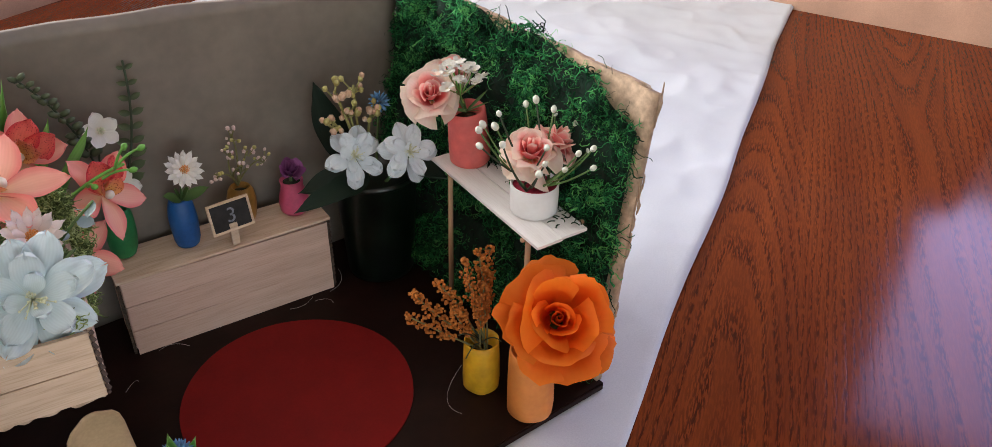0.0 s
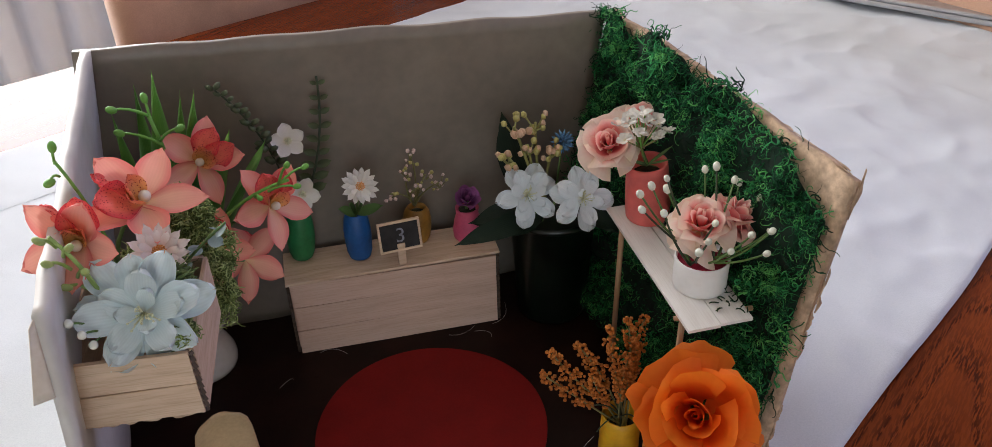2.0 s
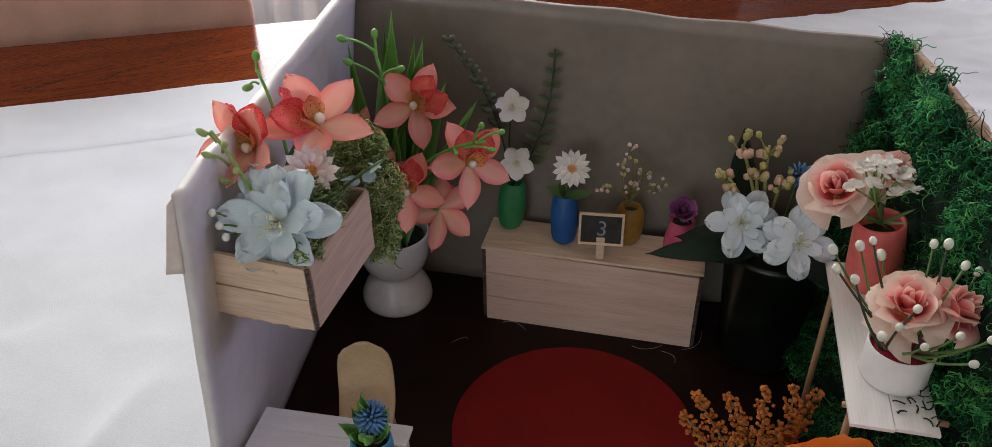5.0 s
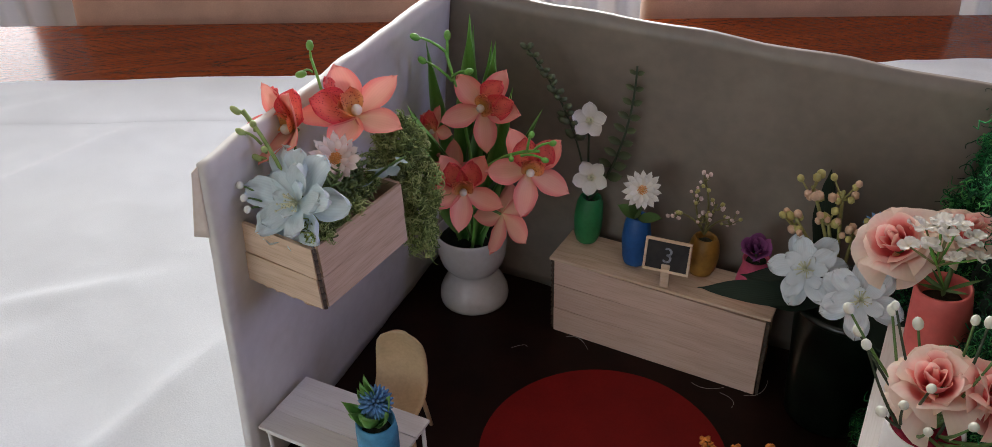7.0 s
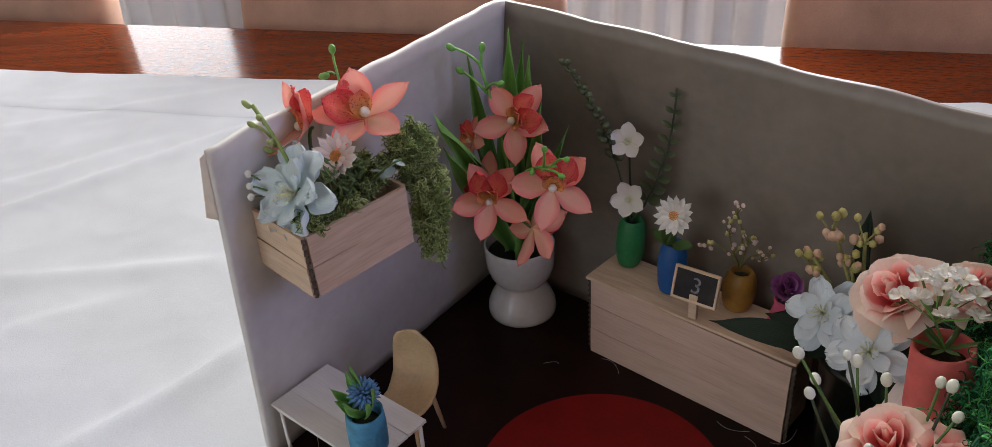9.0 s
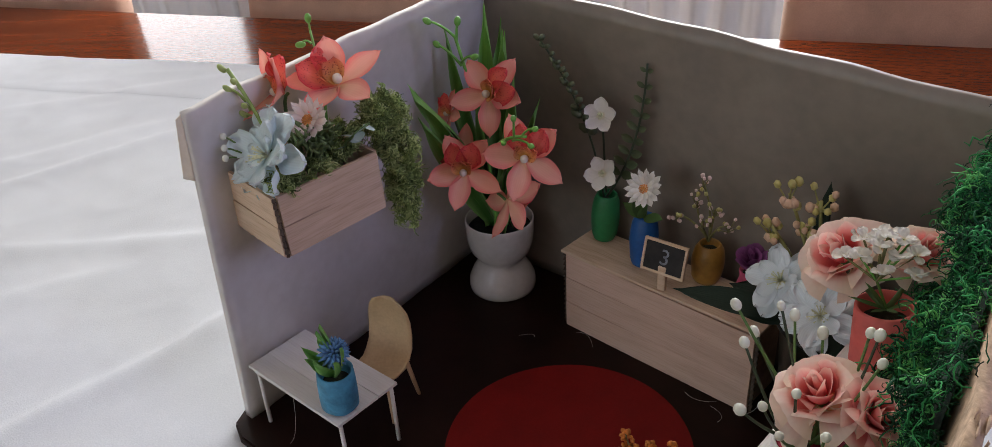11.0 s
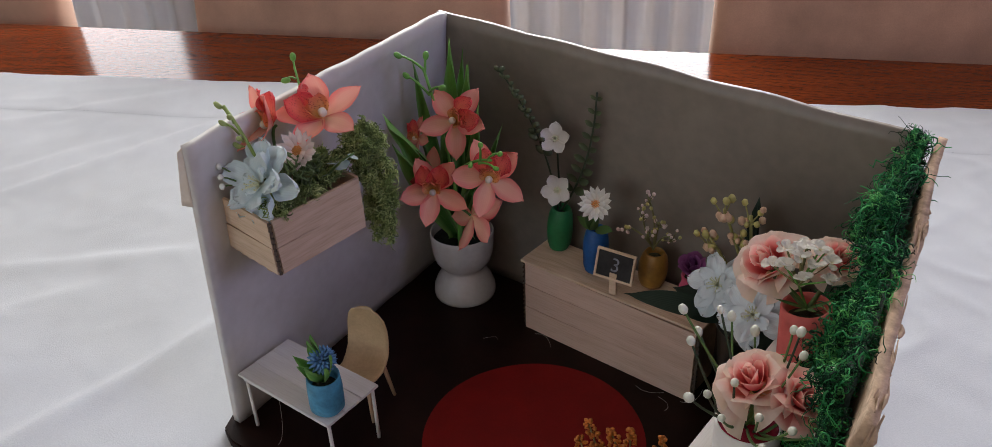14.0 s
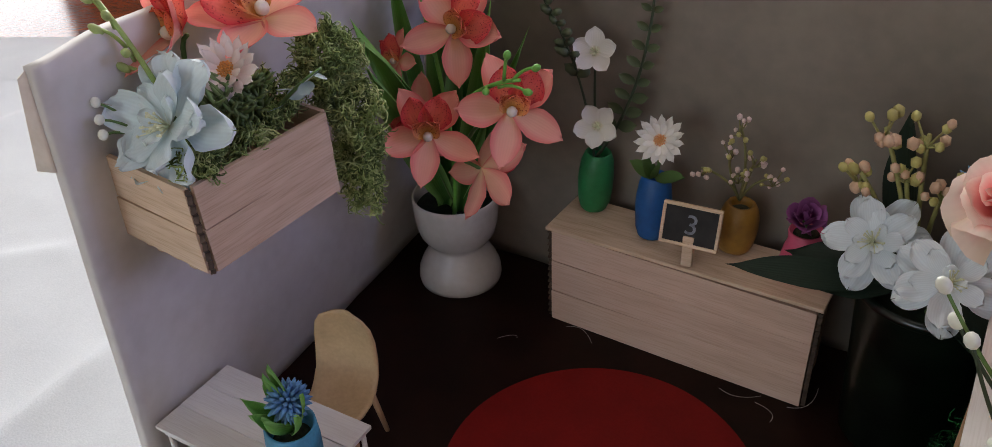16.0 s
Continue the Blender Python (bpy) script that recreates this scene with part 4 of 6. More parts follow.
# ---- orchids ----
O_PETAL = petal_mesh("orchid_petal", 0.0290, 0.0155, ORCHID_PINK, 0.92, 0.46, -0.06, 0.30, 0.05, nx=12, seed=1.0)
O_PETAL_WIDE = petal_mesh("orchid_petal", 0.0275, 0.0172, ORCHID_PINK, 0.95, 0.45, 0.04, 0.35, 0.06, nx=12, seed=2.0)
O_LIP = petal_mesh("lip_lobe", 0.0235, 0.0175, ORCHID_LIP, 1.15, 0.45, -0.12, 0.35, 0.12, nx=12, ny=8, seed=3.0)
O_TONGUE = petal_mesh("throat", 0.0130, 0.0100, ORCHID_THROAT, 1.1, 0.5, 0.35, 0.6, 0.05, seed=4.0)


def orchid(p, way, spin, scale, base=None, label="salmon-pink orchid with a speckled red lip", open_tilt=10):
    fl = thing("orchid", label, "flower", facing(p, way, spin) @ Matrix.Scale(1, 4), "orchid blooms")
    s = Matrix.Scale(scale, 4)
    for k in range(5):
        th = 122 + 72 * k + rng.uniform(-7, 7)
        me = O_PETAL_WIDE if k in (1, 4) else O_PETAL
        mesh_part("petal", me, None, fl, m=turned(th, open_tilt + rng.uniform(-9, 12), 0.0, rng.uniform(-14, 14)) @ s)
    # a folded hood of two upright lobes behind the column, a low tongue in front of it
    for th, tl, tw in ((66, 33, 24), (114, 33, -24)):
        mesh_part("lip_lobe", O_LIP, None, fl, "red speckled lip", m=turned(th, tl, 0.0012 * scale, tw) @ s)
    for th in (90, 38, 142):
        mesh_part("throat", O_TONGUE, None, fl, "orange speckled throat", m=turned(th, 40 if th == 90 else 30, 0.002 * scale) @ s)
    bm = ball_into(bmesh.new(), (0, -0.001 * scale, 0.0062 * scale), 0.0027 * scale, 1.15)
    part("column", bm, CREAM, fl, "cream bead in the middle")
    if base is not None:
        a = Vector(p) - Vector(way).normalized() * 0.002
        stem(fl, arc(base, a, (-0.008, 0, 0.012)), 0.0013, STEM_GREEN)
    return fl


EGG = Vector((0.0225, -0.0680, 0))
pot = thing("egg_cup", "white porcelain egg cup used as a planter", "egg cup", at(EGG.x, EGG.y, 0))
prof = [(0.0235, 0.0), (0.0262, 0.0012), (0.0268, 0.0045), (0.0262, 0.0100), (0.0235, 0.0165), (0.0198, 0.0225), (0.0174, 0.0262), (0.0176, 0.0280), (0.0202, 0.0310), (0.0236, 0.0360), (0.0256, 0.0430), (0.0264, 0.0510), (0.0268, 0.0590), (0.0269, 0.0625), (0.0262, 0.0635), (0.0253, 0.0625), (0.0248, 0.0560), (0.0232, 0.0470)]
part("cup", lathe_bm(prof, 56), PORCELAIN, pot)
bm = lathe_bm([(0.0236, 0.0), (0.0240, 0.004), (0.017, 0.0060), (0.006, 0.0065)], 28, 0.12)
part("soil", bm, surface("dark_green_foam", (0.012, 0.022, 0.010), 0.95, 0.3, 200, 0.9, 500), pot, "dark moss filling", m=at(0, 0, 0.0505))
MOUTH = (EGG.x + 0.002, EGG.y - 0.002, 0.055)
orchid((0.0606, -0.1069, 0.1866), (0.35, -0.80, 0.50), -60, 0.98, MOUTH)
orchid((0.0599, -0.1334, 0.1413), (0.45, -0.75, 0.45), 2, 0.95, MOUTH)
orchid((0.0965, -0.1150, 0.1555), (0.60, -0.70, 0.42), -15, 1.02, MOUTH)
orchid((0.0745, -0.1110, 0.1150), (0.20, 0.62, -0.50), 4, 0.98, MOUTH, "salmon-pink orchid nodding below the others")
orchid((0.0440, -0.1160, 0.1390), (0.05, -0.90, 0.25), 120, 0.85, MOUTH, "salmon-pink orchid half hidden behind the others")
orchid((0.0300, -0.1150, 0.1680), (-0.35, -0.80, 0.35), 40, 0.62, MOUTH, "salmon-pink orchid turned to the white wall")

BLADE_ME = [petal_mesh("blade", 0.10, 0.0125, BLADE, 0.8, 0.7, cu, 0.5, 0.02, base=0.5, nx=14, ny=4, seed=k * 2.0) for k, cu in enumerate((0.10, 0.22, 0.04))]


def blade_leaf(root, tip, k, width=1.0, label="long bright green grass-like leaf"):
    root, tip = Vector(root), Vector(tip)
    way = tip - root
    x = way.normalized()
    out = Vector((0.35, -0.8, 0.1))
    y = out.cross(x).normalized()
    z = x.cross(y)
    m = Matrix((x, y, z)).transposed().to_4x4()
    s = way.length / 0.10
    ob = mesh_part("leaf", BLADE_ME[k % 3], None, None, m=Matrix.Translation(root) @ m @ Matrix.Diagonal((s, width, s, 1)))
    return tagged(ob, label, "leaf", "leaves in the egg cup")


for k, (tip, w) in enumerate((((0.0336, -0.1397, 0.2072), 1.15), ((0.0230, -0.1260, 0.2180), 1.1), ((0.0420, -0.0850, 0.2420), 1.3), ((0.0595, -0.0810, 0.2320), 1.3), ((0.0692, -0.0733, 0.2080), 0.9), ((0.0238, -0.0520, 0.2194), 1.0), ((0.0360, -0.1420, 0.1900), 1.2), ((0.0900, -0.0700, 0.1980), 0.5), ((0.0180, -0.1000, 0.2260), 0.9), ((0.0500, -0.0700, 0.2250), 1.0))):
    blade_leaf((MOUTH[0] + rng.uniform(-0.008, 0.008), MOUTH[1] + rng.uniform(-0.008, 0.008), 0.055), tip, k, w * 1.3)


def bud_sprig(points, buds, r, material, bud_material, label, bud=(0.0016, 1.7), group="green bud sprigs"):
    """A bent stem with side twigs that end in small buds."""
    ob = thing("bud_sprig", label, "sprig", Matrix.Translation(points[0]), group)
    stem(ob, points, r, material)
    for root, tip in buds:
        stem(ob, arc(root, tip, (0, 0, 0.002), 4), r * 0.7, material, "twig", 5)
        way = Vector(tip) - Vector(root)
        part("bud", ball_into(bmesh.new(), local(ob, tip), bud[0], bud[1], way, 2), bud_material, ob)
    return ob


bud_sprig(arc((0.030, -0.080, 0.055), (0.0420, -0.1165, 0.2240), (0.009, 0, -0.004), 10), [((0.0445, -0.1150, 0.2050), (0.0247, -0.1172, 0.2160)), ((0.0425, -0.1160, 0.2200), (0.0414, -0.1128, 0.2331)), ((0.0420, -0.1165, 0.2240), (0.0258, -0.1244, 0.2335)), ((0.0440, -0.1150, 0.2070), (0.0560, -0.1140, 0.2130))], 0.0014, STEM_LIGHT, STEM_LIGHT, "bright green budding orchid spray above the blooms", (0.0022, 1.5))
bud_sprig(arc((0.066, -0.118, 0.150), (0.1110, -0.1290, 0.1790), (0, 0, 0.004), 8), [((0.105, -0.133, 0.179), (0.1120, -0.1400, 0.1950)), ((0.106, -0.128, 0.177), (0.1215, -0.1320, 0.1880)), ((0.098, -0.127, 0.172), (0.1150, -0.1290, 0.1740)), ((0.090, -0.125, 0.168), (0.0930, -0.1300, 0.1700))], 0.0013, STEM_LIGHT, STEM_LIGHT, "bright green budding spray in front of the orchids", (0.0018, 1.5))

# ---- wall planter flowers ----
B_OUT = petal_mesh("petal", 0.0325, 0.0168, BLUE_PETAL, 1.5, 0.49, 0.06, 0.26, 0.20, 0.13, nx=12, ny=8, seed=11.0)
B_MID = petal_mesh("petal", 0.0260, 0.0150, BLUE_PETAL, 1.6, 0.49, 0.03, 0.16, 0.20, 0.14, seed=12.0)
W_OUT = petal_mesh("petal", 0.0330, 0.0185, WHITE_PETAL, 1.6, 0.49, -0.02, 0.10, 0.16, 0.14, nx=12, ny=8, seed=13.0)
W_MID = petal_mesh("petal", 0.0250, 0.0135, WHITE_PETAL, 1.6, 0.49, 0.03, 0.16, 0.20, 0.14, seed=14.0)


def double_bloom(p, way, scale, outer, mid, label, base=None, group="pale double blooms", spin=0):
    fl = thing("double_bloom", label, "flower", facing(p, way, spin), group)
    petals(fl, outer, 6, 0, -4, -0.001, 12, scale)
    petals(fl, outer, 5, 26, 14, 0.0, 12, scale * 0.90)
    petals(fl, mid, 5, 10, 18, 0.001, 11, scale * 0.84)
    petals(fl, mid, 3, 60, 40, 0.001, 12, scale * 0.55)
    bm = bmesh.new()
    for k in range(22):
        a, t = rng.uniform(0, 2 * math.pi), rng.uniform(0.1, 0.7)
        tip = Vector((math.cos(a) * math.sin(t), math.sin(a) * math.sin(t), math.cos(t))) * 0.0125 * scale * rng.uniform(0.7, 1.1)
        tube_into(bm, [(0, 0, 0.001), tip], [0.00028, 0.00022], 4)
        ball_into(bm, tip, 0.00062 * scale, 1.2, (0, 0, 1), 1)
    tagged(part("stamen_cluster", bm, STAMEN, fl, "pale yellow stamens"), kind="stuff")
    part("calyx", lathe_bm([(0.001, -0.006), (0.0028, -0.003), (0.0040, 0.0)], 12), STEM_GREEN, fl)
    if base is not None:
        stem(fl, arc(base, Vector(p) - Vector(way).normalized() * 0.004, (0, 0, -0.003)), 0.0014, STEM_GREEN)
    return fl


IN_BOX = (0.036, -0.236, 0.163)
double_bloom((0.0490, -0.2645, 0.2010), (-0.02, -0.84, 0.54), 0.98, B_OUT, B_MID, "large pale blue silk bloom leaning over the planter front", IN_BOX)
orchid((0.0480, -0.2130, 0.2240), (0.28, -0.34, 0.90), 58, 1.08, IN_BOX, "salmon-pink orchid standing in the wall planter", 22)
orchid((0.0240, -0.2330, 0.2210), (-0.15, -0.80, 0.45), 10, 1.0, IN_BOX, "salmon-pink orchid bud beside the white wall", 38)
D_PETAL = petal_mesh("petal", 0.0110, 0.0036, DAISY_PETAL, 1.3, 0.45, 0.10, -0.4, 0.0, 0, 0.4, 6, 4)
D_PINK = petal_mesh("petal", 0.0125, 0.0042, DAISY_PINK, 1.3, 0.45, 0.18, -0.4, 0.0, 0, 0.4, 6, 4)
DAISY_EYE = surface("orange_daisy_eye", (0.78, 0.32, 0.08), 0.8, 0.15, 300, 0.8, 1500)


def daisy(p, way, me, label, base, scale=1.0):
    fl = thing("daisy", label, "flower", facing(p, way), "daisies")
    petals(fl, me, 15, 0, 6, 0, 2, scale)
    petals(fl, me, 11, 13, 22, 0.0006, 3, scale * 0.78)
    bm = bmesh.new()
    for k in range(40):
        a, r = k * 2.39996, 0.0030 * scale * math.sqrt(k / 40)
        ball_into(bm, (r * math.cos(a), r * math.sin(a), 0.0022 - 60 * r * r), 0.00055, 1.0, (0, 0, 1), 1)
    part("eye", bm, DAISY_EYE, fl, "orange beaded eye")
    stem(fl, arc(base, Vector(p) - Vector(way).normalized() * 0.0005, (0, 0.002, 0)), 0.0010, STEM_GREEN)
    return fl


daisy((0.0560, -0.2410, 0.2150), (0.30, -0.68, 0.66), D_PINK, "blush-white daisy tucked between planter flowers", IN_BOX, 1.12)
bud_sprig(arc((0.030, -0.246, 0.175), (0.0227, -0.2636, 0.2444), (0.004, 0, 0.002), 9), [((0.0245, -0.258, 0.224), (0.0185, -0.2640, 0.2320)), ((0.024, -0.260, 0.232), (0.0290, -0.2650, 0.2390)), ((0.0255, -0.257, 0.219), (0.0310, -0.2630, 0.2250)), ((0.027, -0.254, 0.210), (0.0205, -0.2590, 0.2160)), ((0.0235, -0.262, 0.238), (0.0190, -0.2650, 0.2440))], 0.0012, surface("lime_stem", (0.30, 0.42, 0.12), 0.55, 0.1, 100, 0.1, 500), surface("lime_bud", (0.36, 0.46, 0.15), 0.5, 0.1, 100, 0.1, 500), "lime green budding sprig rising from the planter", (0.0017, 1.8))
bud_sprig(arc((0.030, -0.215, 0.180), (0.0150, -0.2040, 0.2478), (0.004, 0, 0), 8), [((0.0155, -0.205, 0.240), (0.0120, -0.2100, 0.2400)), ((0.015, -0.204, 0.246), (0.0165, -0.2050, 0.2550))], 0.0010, STEM_LIGHT, STEM_LIGHT, "bright green bud twig beside the wall", (0.0020, 1.6))
for tip in ((0.0218, -0.2744, 0.2086), (0.0262, -0.2775, 0.2040), (0.0300, -0.2800, 0.2000)):
    ob = thing("white_berry", "round white berry on a thin stalk in the planter", "berry", Matrix.Translation(tip), "white planter berries")
    part("berry", ball_into(bmesh.new(), (0, 0, 0), 0.0019, 1.1), WHITE_BEAD, ob)
    stem(ob, arc((0.034, -0.262, 0.188), tip, (0, 0, 0.003), 5), 0.0006, STEM_GREEN)


def strands_mesh(name, roots, ways, steps, step, radius, curl, droop, material, seed):
    """Many fine curling fibres as three-sided tubes, in one mesh."""
    rs = np.random.RandomState(seed)
    n = len(roots)
    p, d = np.array(roots, float), np.array(ways, float)
    d /= np.linalg.norm(d, axis=1)[:, None]
    axis = rs.normal(size=(n, 3))
    axis /= np.linalg.norm(axis, axis=1)[:, None]
    turn = rs.uniform(0.2, 1.0, (n, 1)) * curl
    pts = [p.copy()]
    for _ in range(steps):
        d = d + turn * np.cross(axis, d) + rs.normal(size=(n, 3)) * curl * 0.35 + np.array((0, 0, -droop))
        d /= np.linalg.norm(d, axis=1)[:, None]
        p = p + d * step * rs.uniform(0.7, 1.3, (n, 1))
        pts.append(p.copy())
    pts = np.stack(pts, 1)
    t = np.gradient(pts, axis=1)
    t /= np.linalg.norm(t, axis=2)[..., None] + 1e-12
    side = np.cross(t, axis[:, None, :])
    side /= np.linalg.norm(side, axis=2)[..., None] + 1e-9
    up = np.cross(t, side)
    k = steps + 1
    rad = radius * rs.uniform(0.7, 1.3, (n, 1, 1)) * np.linspace(1, 0.45, k)[None, :, None]
    rings = np.stack([pts + rad * (math.cos(a) * side + math.sin(a) * up) for a in (0, 2.0944, 4.1888)], 2)
    verts = rings.reshape(-1, 3)
    base = (np.arange(n)[:, None] * k + np.arange(steps)[None, :]).ravel() * 3
    quads = np.concatenate([np.stack([base + j, base + (j + 1) % 3, base + 3 + (j + 1) % 3, base + 3 + j], 1) for j in range(3)])
    me = bpy.data.meshes.new(name)
    me.vertices.add(len(verts))
    me.vertices.foreach_set("co", verts.ravel())
    me.loops.add(len(quads) * 4)
    me.loops.foreach_set("vertex_index", quads.ravel().astype(np.int32))
    me.polygons.add(len(quads))
    me.polygons.foreach_set("loop_start", np.arange(0, len(quads) * 4, 4, dtype=np.int32))
    me.update(calc_edges=True)
    me.validate()
    me.materials.append(material)
    return me


PALE_MOSS = island_material("pale_green_moss", [(0.0, (0.09, 0.135, 0.038)), (0.5, (0.28, 0.38, 0.12)), (1.0, (0.56, 0.64, 0.28))])
rs = np.random.RandomState(3)


def blob(n, c, r):
    q = rs.normal(size=(n, 3))
    q /= np.linalg.norm(q, axis=1)[:, None]
    return np.array(c) + q * np.array(r) * rs.uniform(0.55, 1.0, (n, 1)), q


roots, ways = [], []
for clumps, c, r in ((54, (0.061, -0.195, 0.204), (0.015, 0.014, 0.014)), (60, (0.065, -0.191, 0.182), (0.015, 0.010, 0.020)), (36, (0.066, -0.190, 0.158), (0.013, 0.008, 0.017)), (8, (0.064, -0.189, 0.138), (0.010, 0.005, 0.009)), (18, (0.044, -0.214, 0.193), (0.018, 0.014, 0.008)), (24, (0.056, -0.240, 0.190), (0.008, 0.024, 0.006)), (18, (0.060, -0.265, 0.189), (0.006, 0.006, 0.005))):
    # small cushions, each sending its branches outwards
    mids, outs = blob(clumps, c, r)
    for mid, out in zip(mids, outs):
        n = rs.randint(24, 44)
        q = rs.normal(size=(n, 3)) + 0.7 * out
        q /= np.linalg.norm(q, axis=1)[:, None]
        roots.append(mid + q * rs.uniform(0.0004, 0.0030, (n, 1)))
        ways.append(q)
ob = mesh_part("moss", strands_mesh("moss", np.concatenate(roots), np.concatenate(ways), 8, 0.00085, 0.00044, 1.15, 0.04, PALE_MOSS, 5), None)
tagged(ob, "pale green moss tumbling over the planter's end", "moss", kind="stuff")
FROND = surface("mid_green_frond", (0.150, 0.220, 0.075), 0.6, 0.15, 150, 0.1, 600)
for k in range(18):
    root = Vector((0.044 + rng.uniform(-0.006, 0.010), -0.225 + rng.uniform(-0.012, 0.010), 0.178))
    tip = Vector((0.060 + rng.uniform(-0.014, 0.008), -0.252 + rng.uniform(-0.006, 0.035), 0.200 + rng.uniform(-0.008, 0.012)))
    fr = thing("green_frond", "curved mid-green needle frond in the planter", "foliage", Matrix.Translation(root), "planter fronds")
    path = arc(root, tip, (0.002, 0, 0.012), 9)
    bm = bmesh.new()
    tube_into(bm, [local(fr, p) for p in path], [0.0011] * 6 + [0.0009, 0.0008, 0.0006, 0.0003], 5)
    for i in range(1, 9):
        for sgn in (-1, 1):
            q = local(fr, path[i])
            w = Vector((sgn * rng.uniform(0.4, 1), rng.uniform(-0.6, 0.3), rng.uniform(0.1, 0.7))).normalized() * 0.0068
            tube_into(bm, [q, q + w * 0.6, q + w + Vector((0, 0, 0.0006))], [0.0007, 0.0008, 0.0003], 5)
    part("frond", bm, FROND, fr)
EUC = petal_mesh("leaf", 0.0085, 0.0070, petal_material("grey_blue_leaf", [(0.0, (0.24, 0.34, 0.32)), (1.0, (0.36, 0.46, 0.46))], veins=0.2), 1.1, 0.5, 0.1, 0.1, nx=6, ny=4)
eu = thing("eucalyptus_twig", "thin twig with small grey-blue leaves beside the orchids", "sprig", Matrix.Translation((0.052, -0.226, 0.185)))
tw = arc((0.052, -0.226, 0.185), (0.084, -0.222, 0.214), (0, 0, 0.002), 7)
stem(eu, tw, 0.0009, STEM_GREEN)
for k in range(2, 8):
    mesh_part("leaf", EUC, None, eu, m=Matrix.Translation(local(eu, tw[k])) @ pose(0, 0, 0, 20, -30 + 10 * k, 40 + 130 * k))

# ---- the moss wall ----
# greens widened at both ends: deep shade and highlights painted in fibre by fibre
MOSS = island_material("shade_to_highlight_green_moss", [(0.0, (0.0015, 0.014, 0.007)), (0.45, (0.009, 0.088, 0.031)), (0.80, (0.040, 0.310, 0.092)), (1.0, (0.17, 0.54, 0.15))])
# near-black green: the shade in the gaps between fibres is put into this colour
MOSS_BED_SHADE = surface("moss_bed", (0.0030, 0.020, 0.009), 0.95, 0.35, 120, 1.0, 300)
R_BL, R_BR, R_TR, R_TL = (Vector(c) for c in ((0.316, -0.012, 0.0), (0.358, -0.268, 0.0), (0.3960, -0.2510, 0.2045), (0.3500, -0.010, 0.2160)))
R_IN = (R_BR - R_BL).cross(R_TL - R_BL).normalized()
if R_IN.x > 0:
    R_IN = -R_IN


def moss_point(a, c):
    return R_BL.lerp(R_BR, a).lerp(R_TL.lerp(R_TR, a), c)


def moss_edge(a):
    """How high the moss reaches: full at the back, thinning to the front edge."""
    return 1.0 + 0.10 * min(a, 0.30) - 0.16 * max(0, a - 0.35) - 0.35 * max(0, a - 0.86) + 0.06 * noise.noise((a * 9, 0.4, 0))


# lumpy backing sheet that hides the card, coloured as the moss's shaded depth
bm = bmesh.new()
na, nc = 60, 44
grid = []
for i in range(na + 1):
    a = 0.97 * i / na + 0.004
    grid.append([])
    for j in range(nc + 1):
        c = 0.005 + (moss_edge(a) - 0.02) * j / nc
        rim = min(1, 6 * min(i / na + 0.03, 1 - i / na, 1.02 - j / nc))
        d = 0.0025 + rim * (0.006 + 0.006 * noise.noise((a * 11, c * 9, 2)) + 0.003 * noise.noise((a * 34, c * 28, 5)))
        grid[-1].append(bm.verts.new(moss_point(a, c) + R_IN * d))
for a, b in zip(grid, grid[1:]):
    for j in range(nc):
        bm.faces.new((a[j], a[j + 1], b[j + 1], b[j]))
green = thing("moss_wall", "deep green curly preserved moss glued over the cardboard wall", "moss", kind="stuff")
part("moss_bed", bm, MOSS_BED_SHADE, green)
roots, ways = [], []
rs = np.random.RandomState(11)
while len(roots) < 21500:
    a, c = rs.uniform(0.0, 0.985), rs.uniform(0.0, 1.0)
    c *= moss_edge(a)
    if a > 0.94 and rs.uniform() < (a - 0.94) / 0.06 + 0.5 * noise.noise((c * 14, 0.3, 1.0)):
        continue
    lump = min(1, max(0, 0.44 + 1.10 * noise.noise((a * 7, c * 6, 2)) + 0.60 * noise.noise((a * 19, c * 16, 5))))
    if len(roots) > 9000 and rs.uniform() > lump + 0.04:
        continue
    p = moss_point(a, c) + R_IN * (0.001 + 0.005 * rs.uniform() + 0.019 * lump ** 1.5 * rs.uniform(0.3, 1.0))
    roots.append(p)
    ways.append(R_IN * rs.uniform(-0.2, 0.5) + Vector(rs.normal(size=3)) * 0.7)
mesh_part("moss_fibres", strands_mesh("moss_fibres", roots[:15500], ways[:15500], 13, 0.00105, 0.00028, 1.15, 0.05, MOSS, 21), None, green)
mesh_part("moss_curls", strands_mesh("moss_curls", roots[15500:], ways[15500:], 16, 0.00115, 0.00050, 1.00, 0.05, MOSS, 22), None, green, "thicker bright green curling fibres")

# stray curls that hang over the moss wall's front and top edges
roots, ways = [], []
for k in range(420):
    if k < 200:
        a, c = rs.uniform(0.94, 0.99), rs.uniform(0.1, 0.90)
        w = Vector((0.15, -0.8, 0.0)) + Vector(rs.normal(size=3)) * 0.5
    else:
        a = rs.uniform(0.02, 0.9)
        c = moss_edge(a)
        w = Vector((0.35, 0.0, 0.7)) + Vector(rs.normal(size=3)) * 0.5
    if noise.noise((a * 14, c * 13, 8.0)) < 0.12:
        continue
    roots.append(moss_point(a, c) + R_IN * rs.uniform(0.002, 0.010))
    ways.append(w)
mesh_part("moss_strays", strands_mesh("moss_strays", roots, ways, 15, 0.0013, 0.00052, 0.85, 0.06, MOSS, 23), None, green, "loose green curls over the edge")

# ---- counter flowers ----
VASE_FOAM = surface("olive_foam", (0.035, 0.040, 0.018), 0.95, 0.3, 300, 0.8, 700)


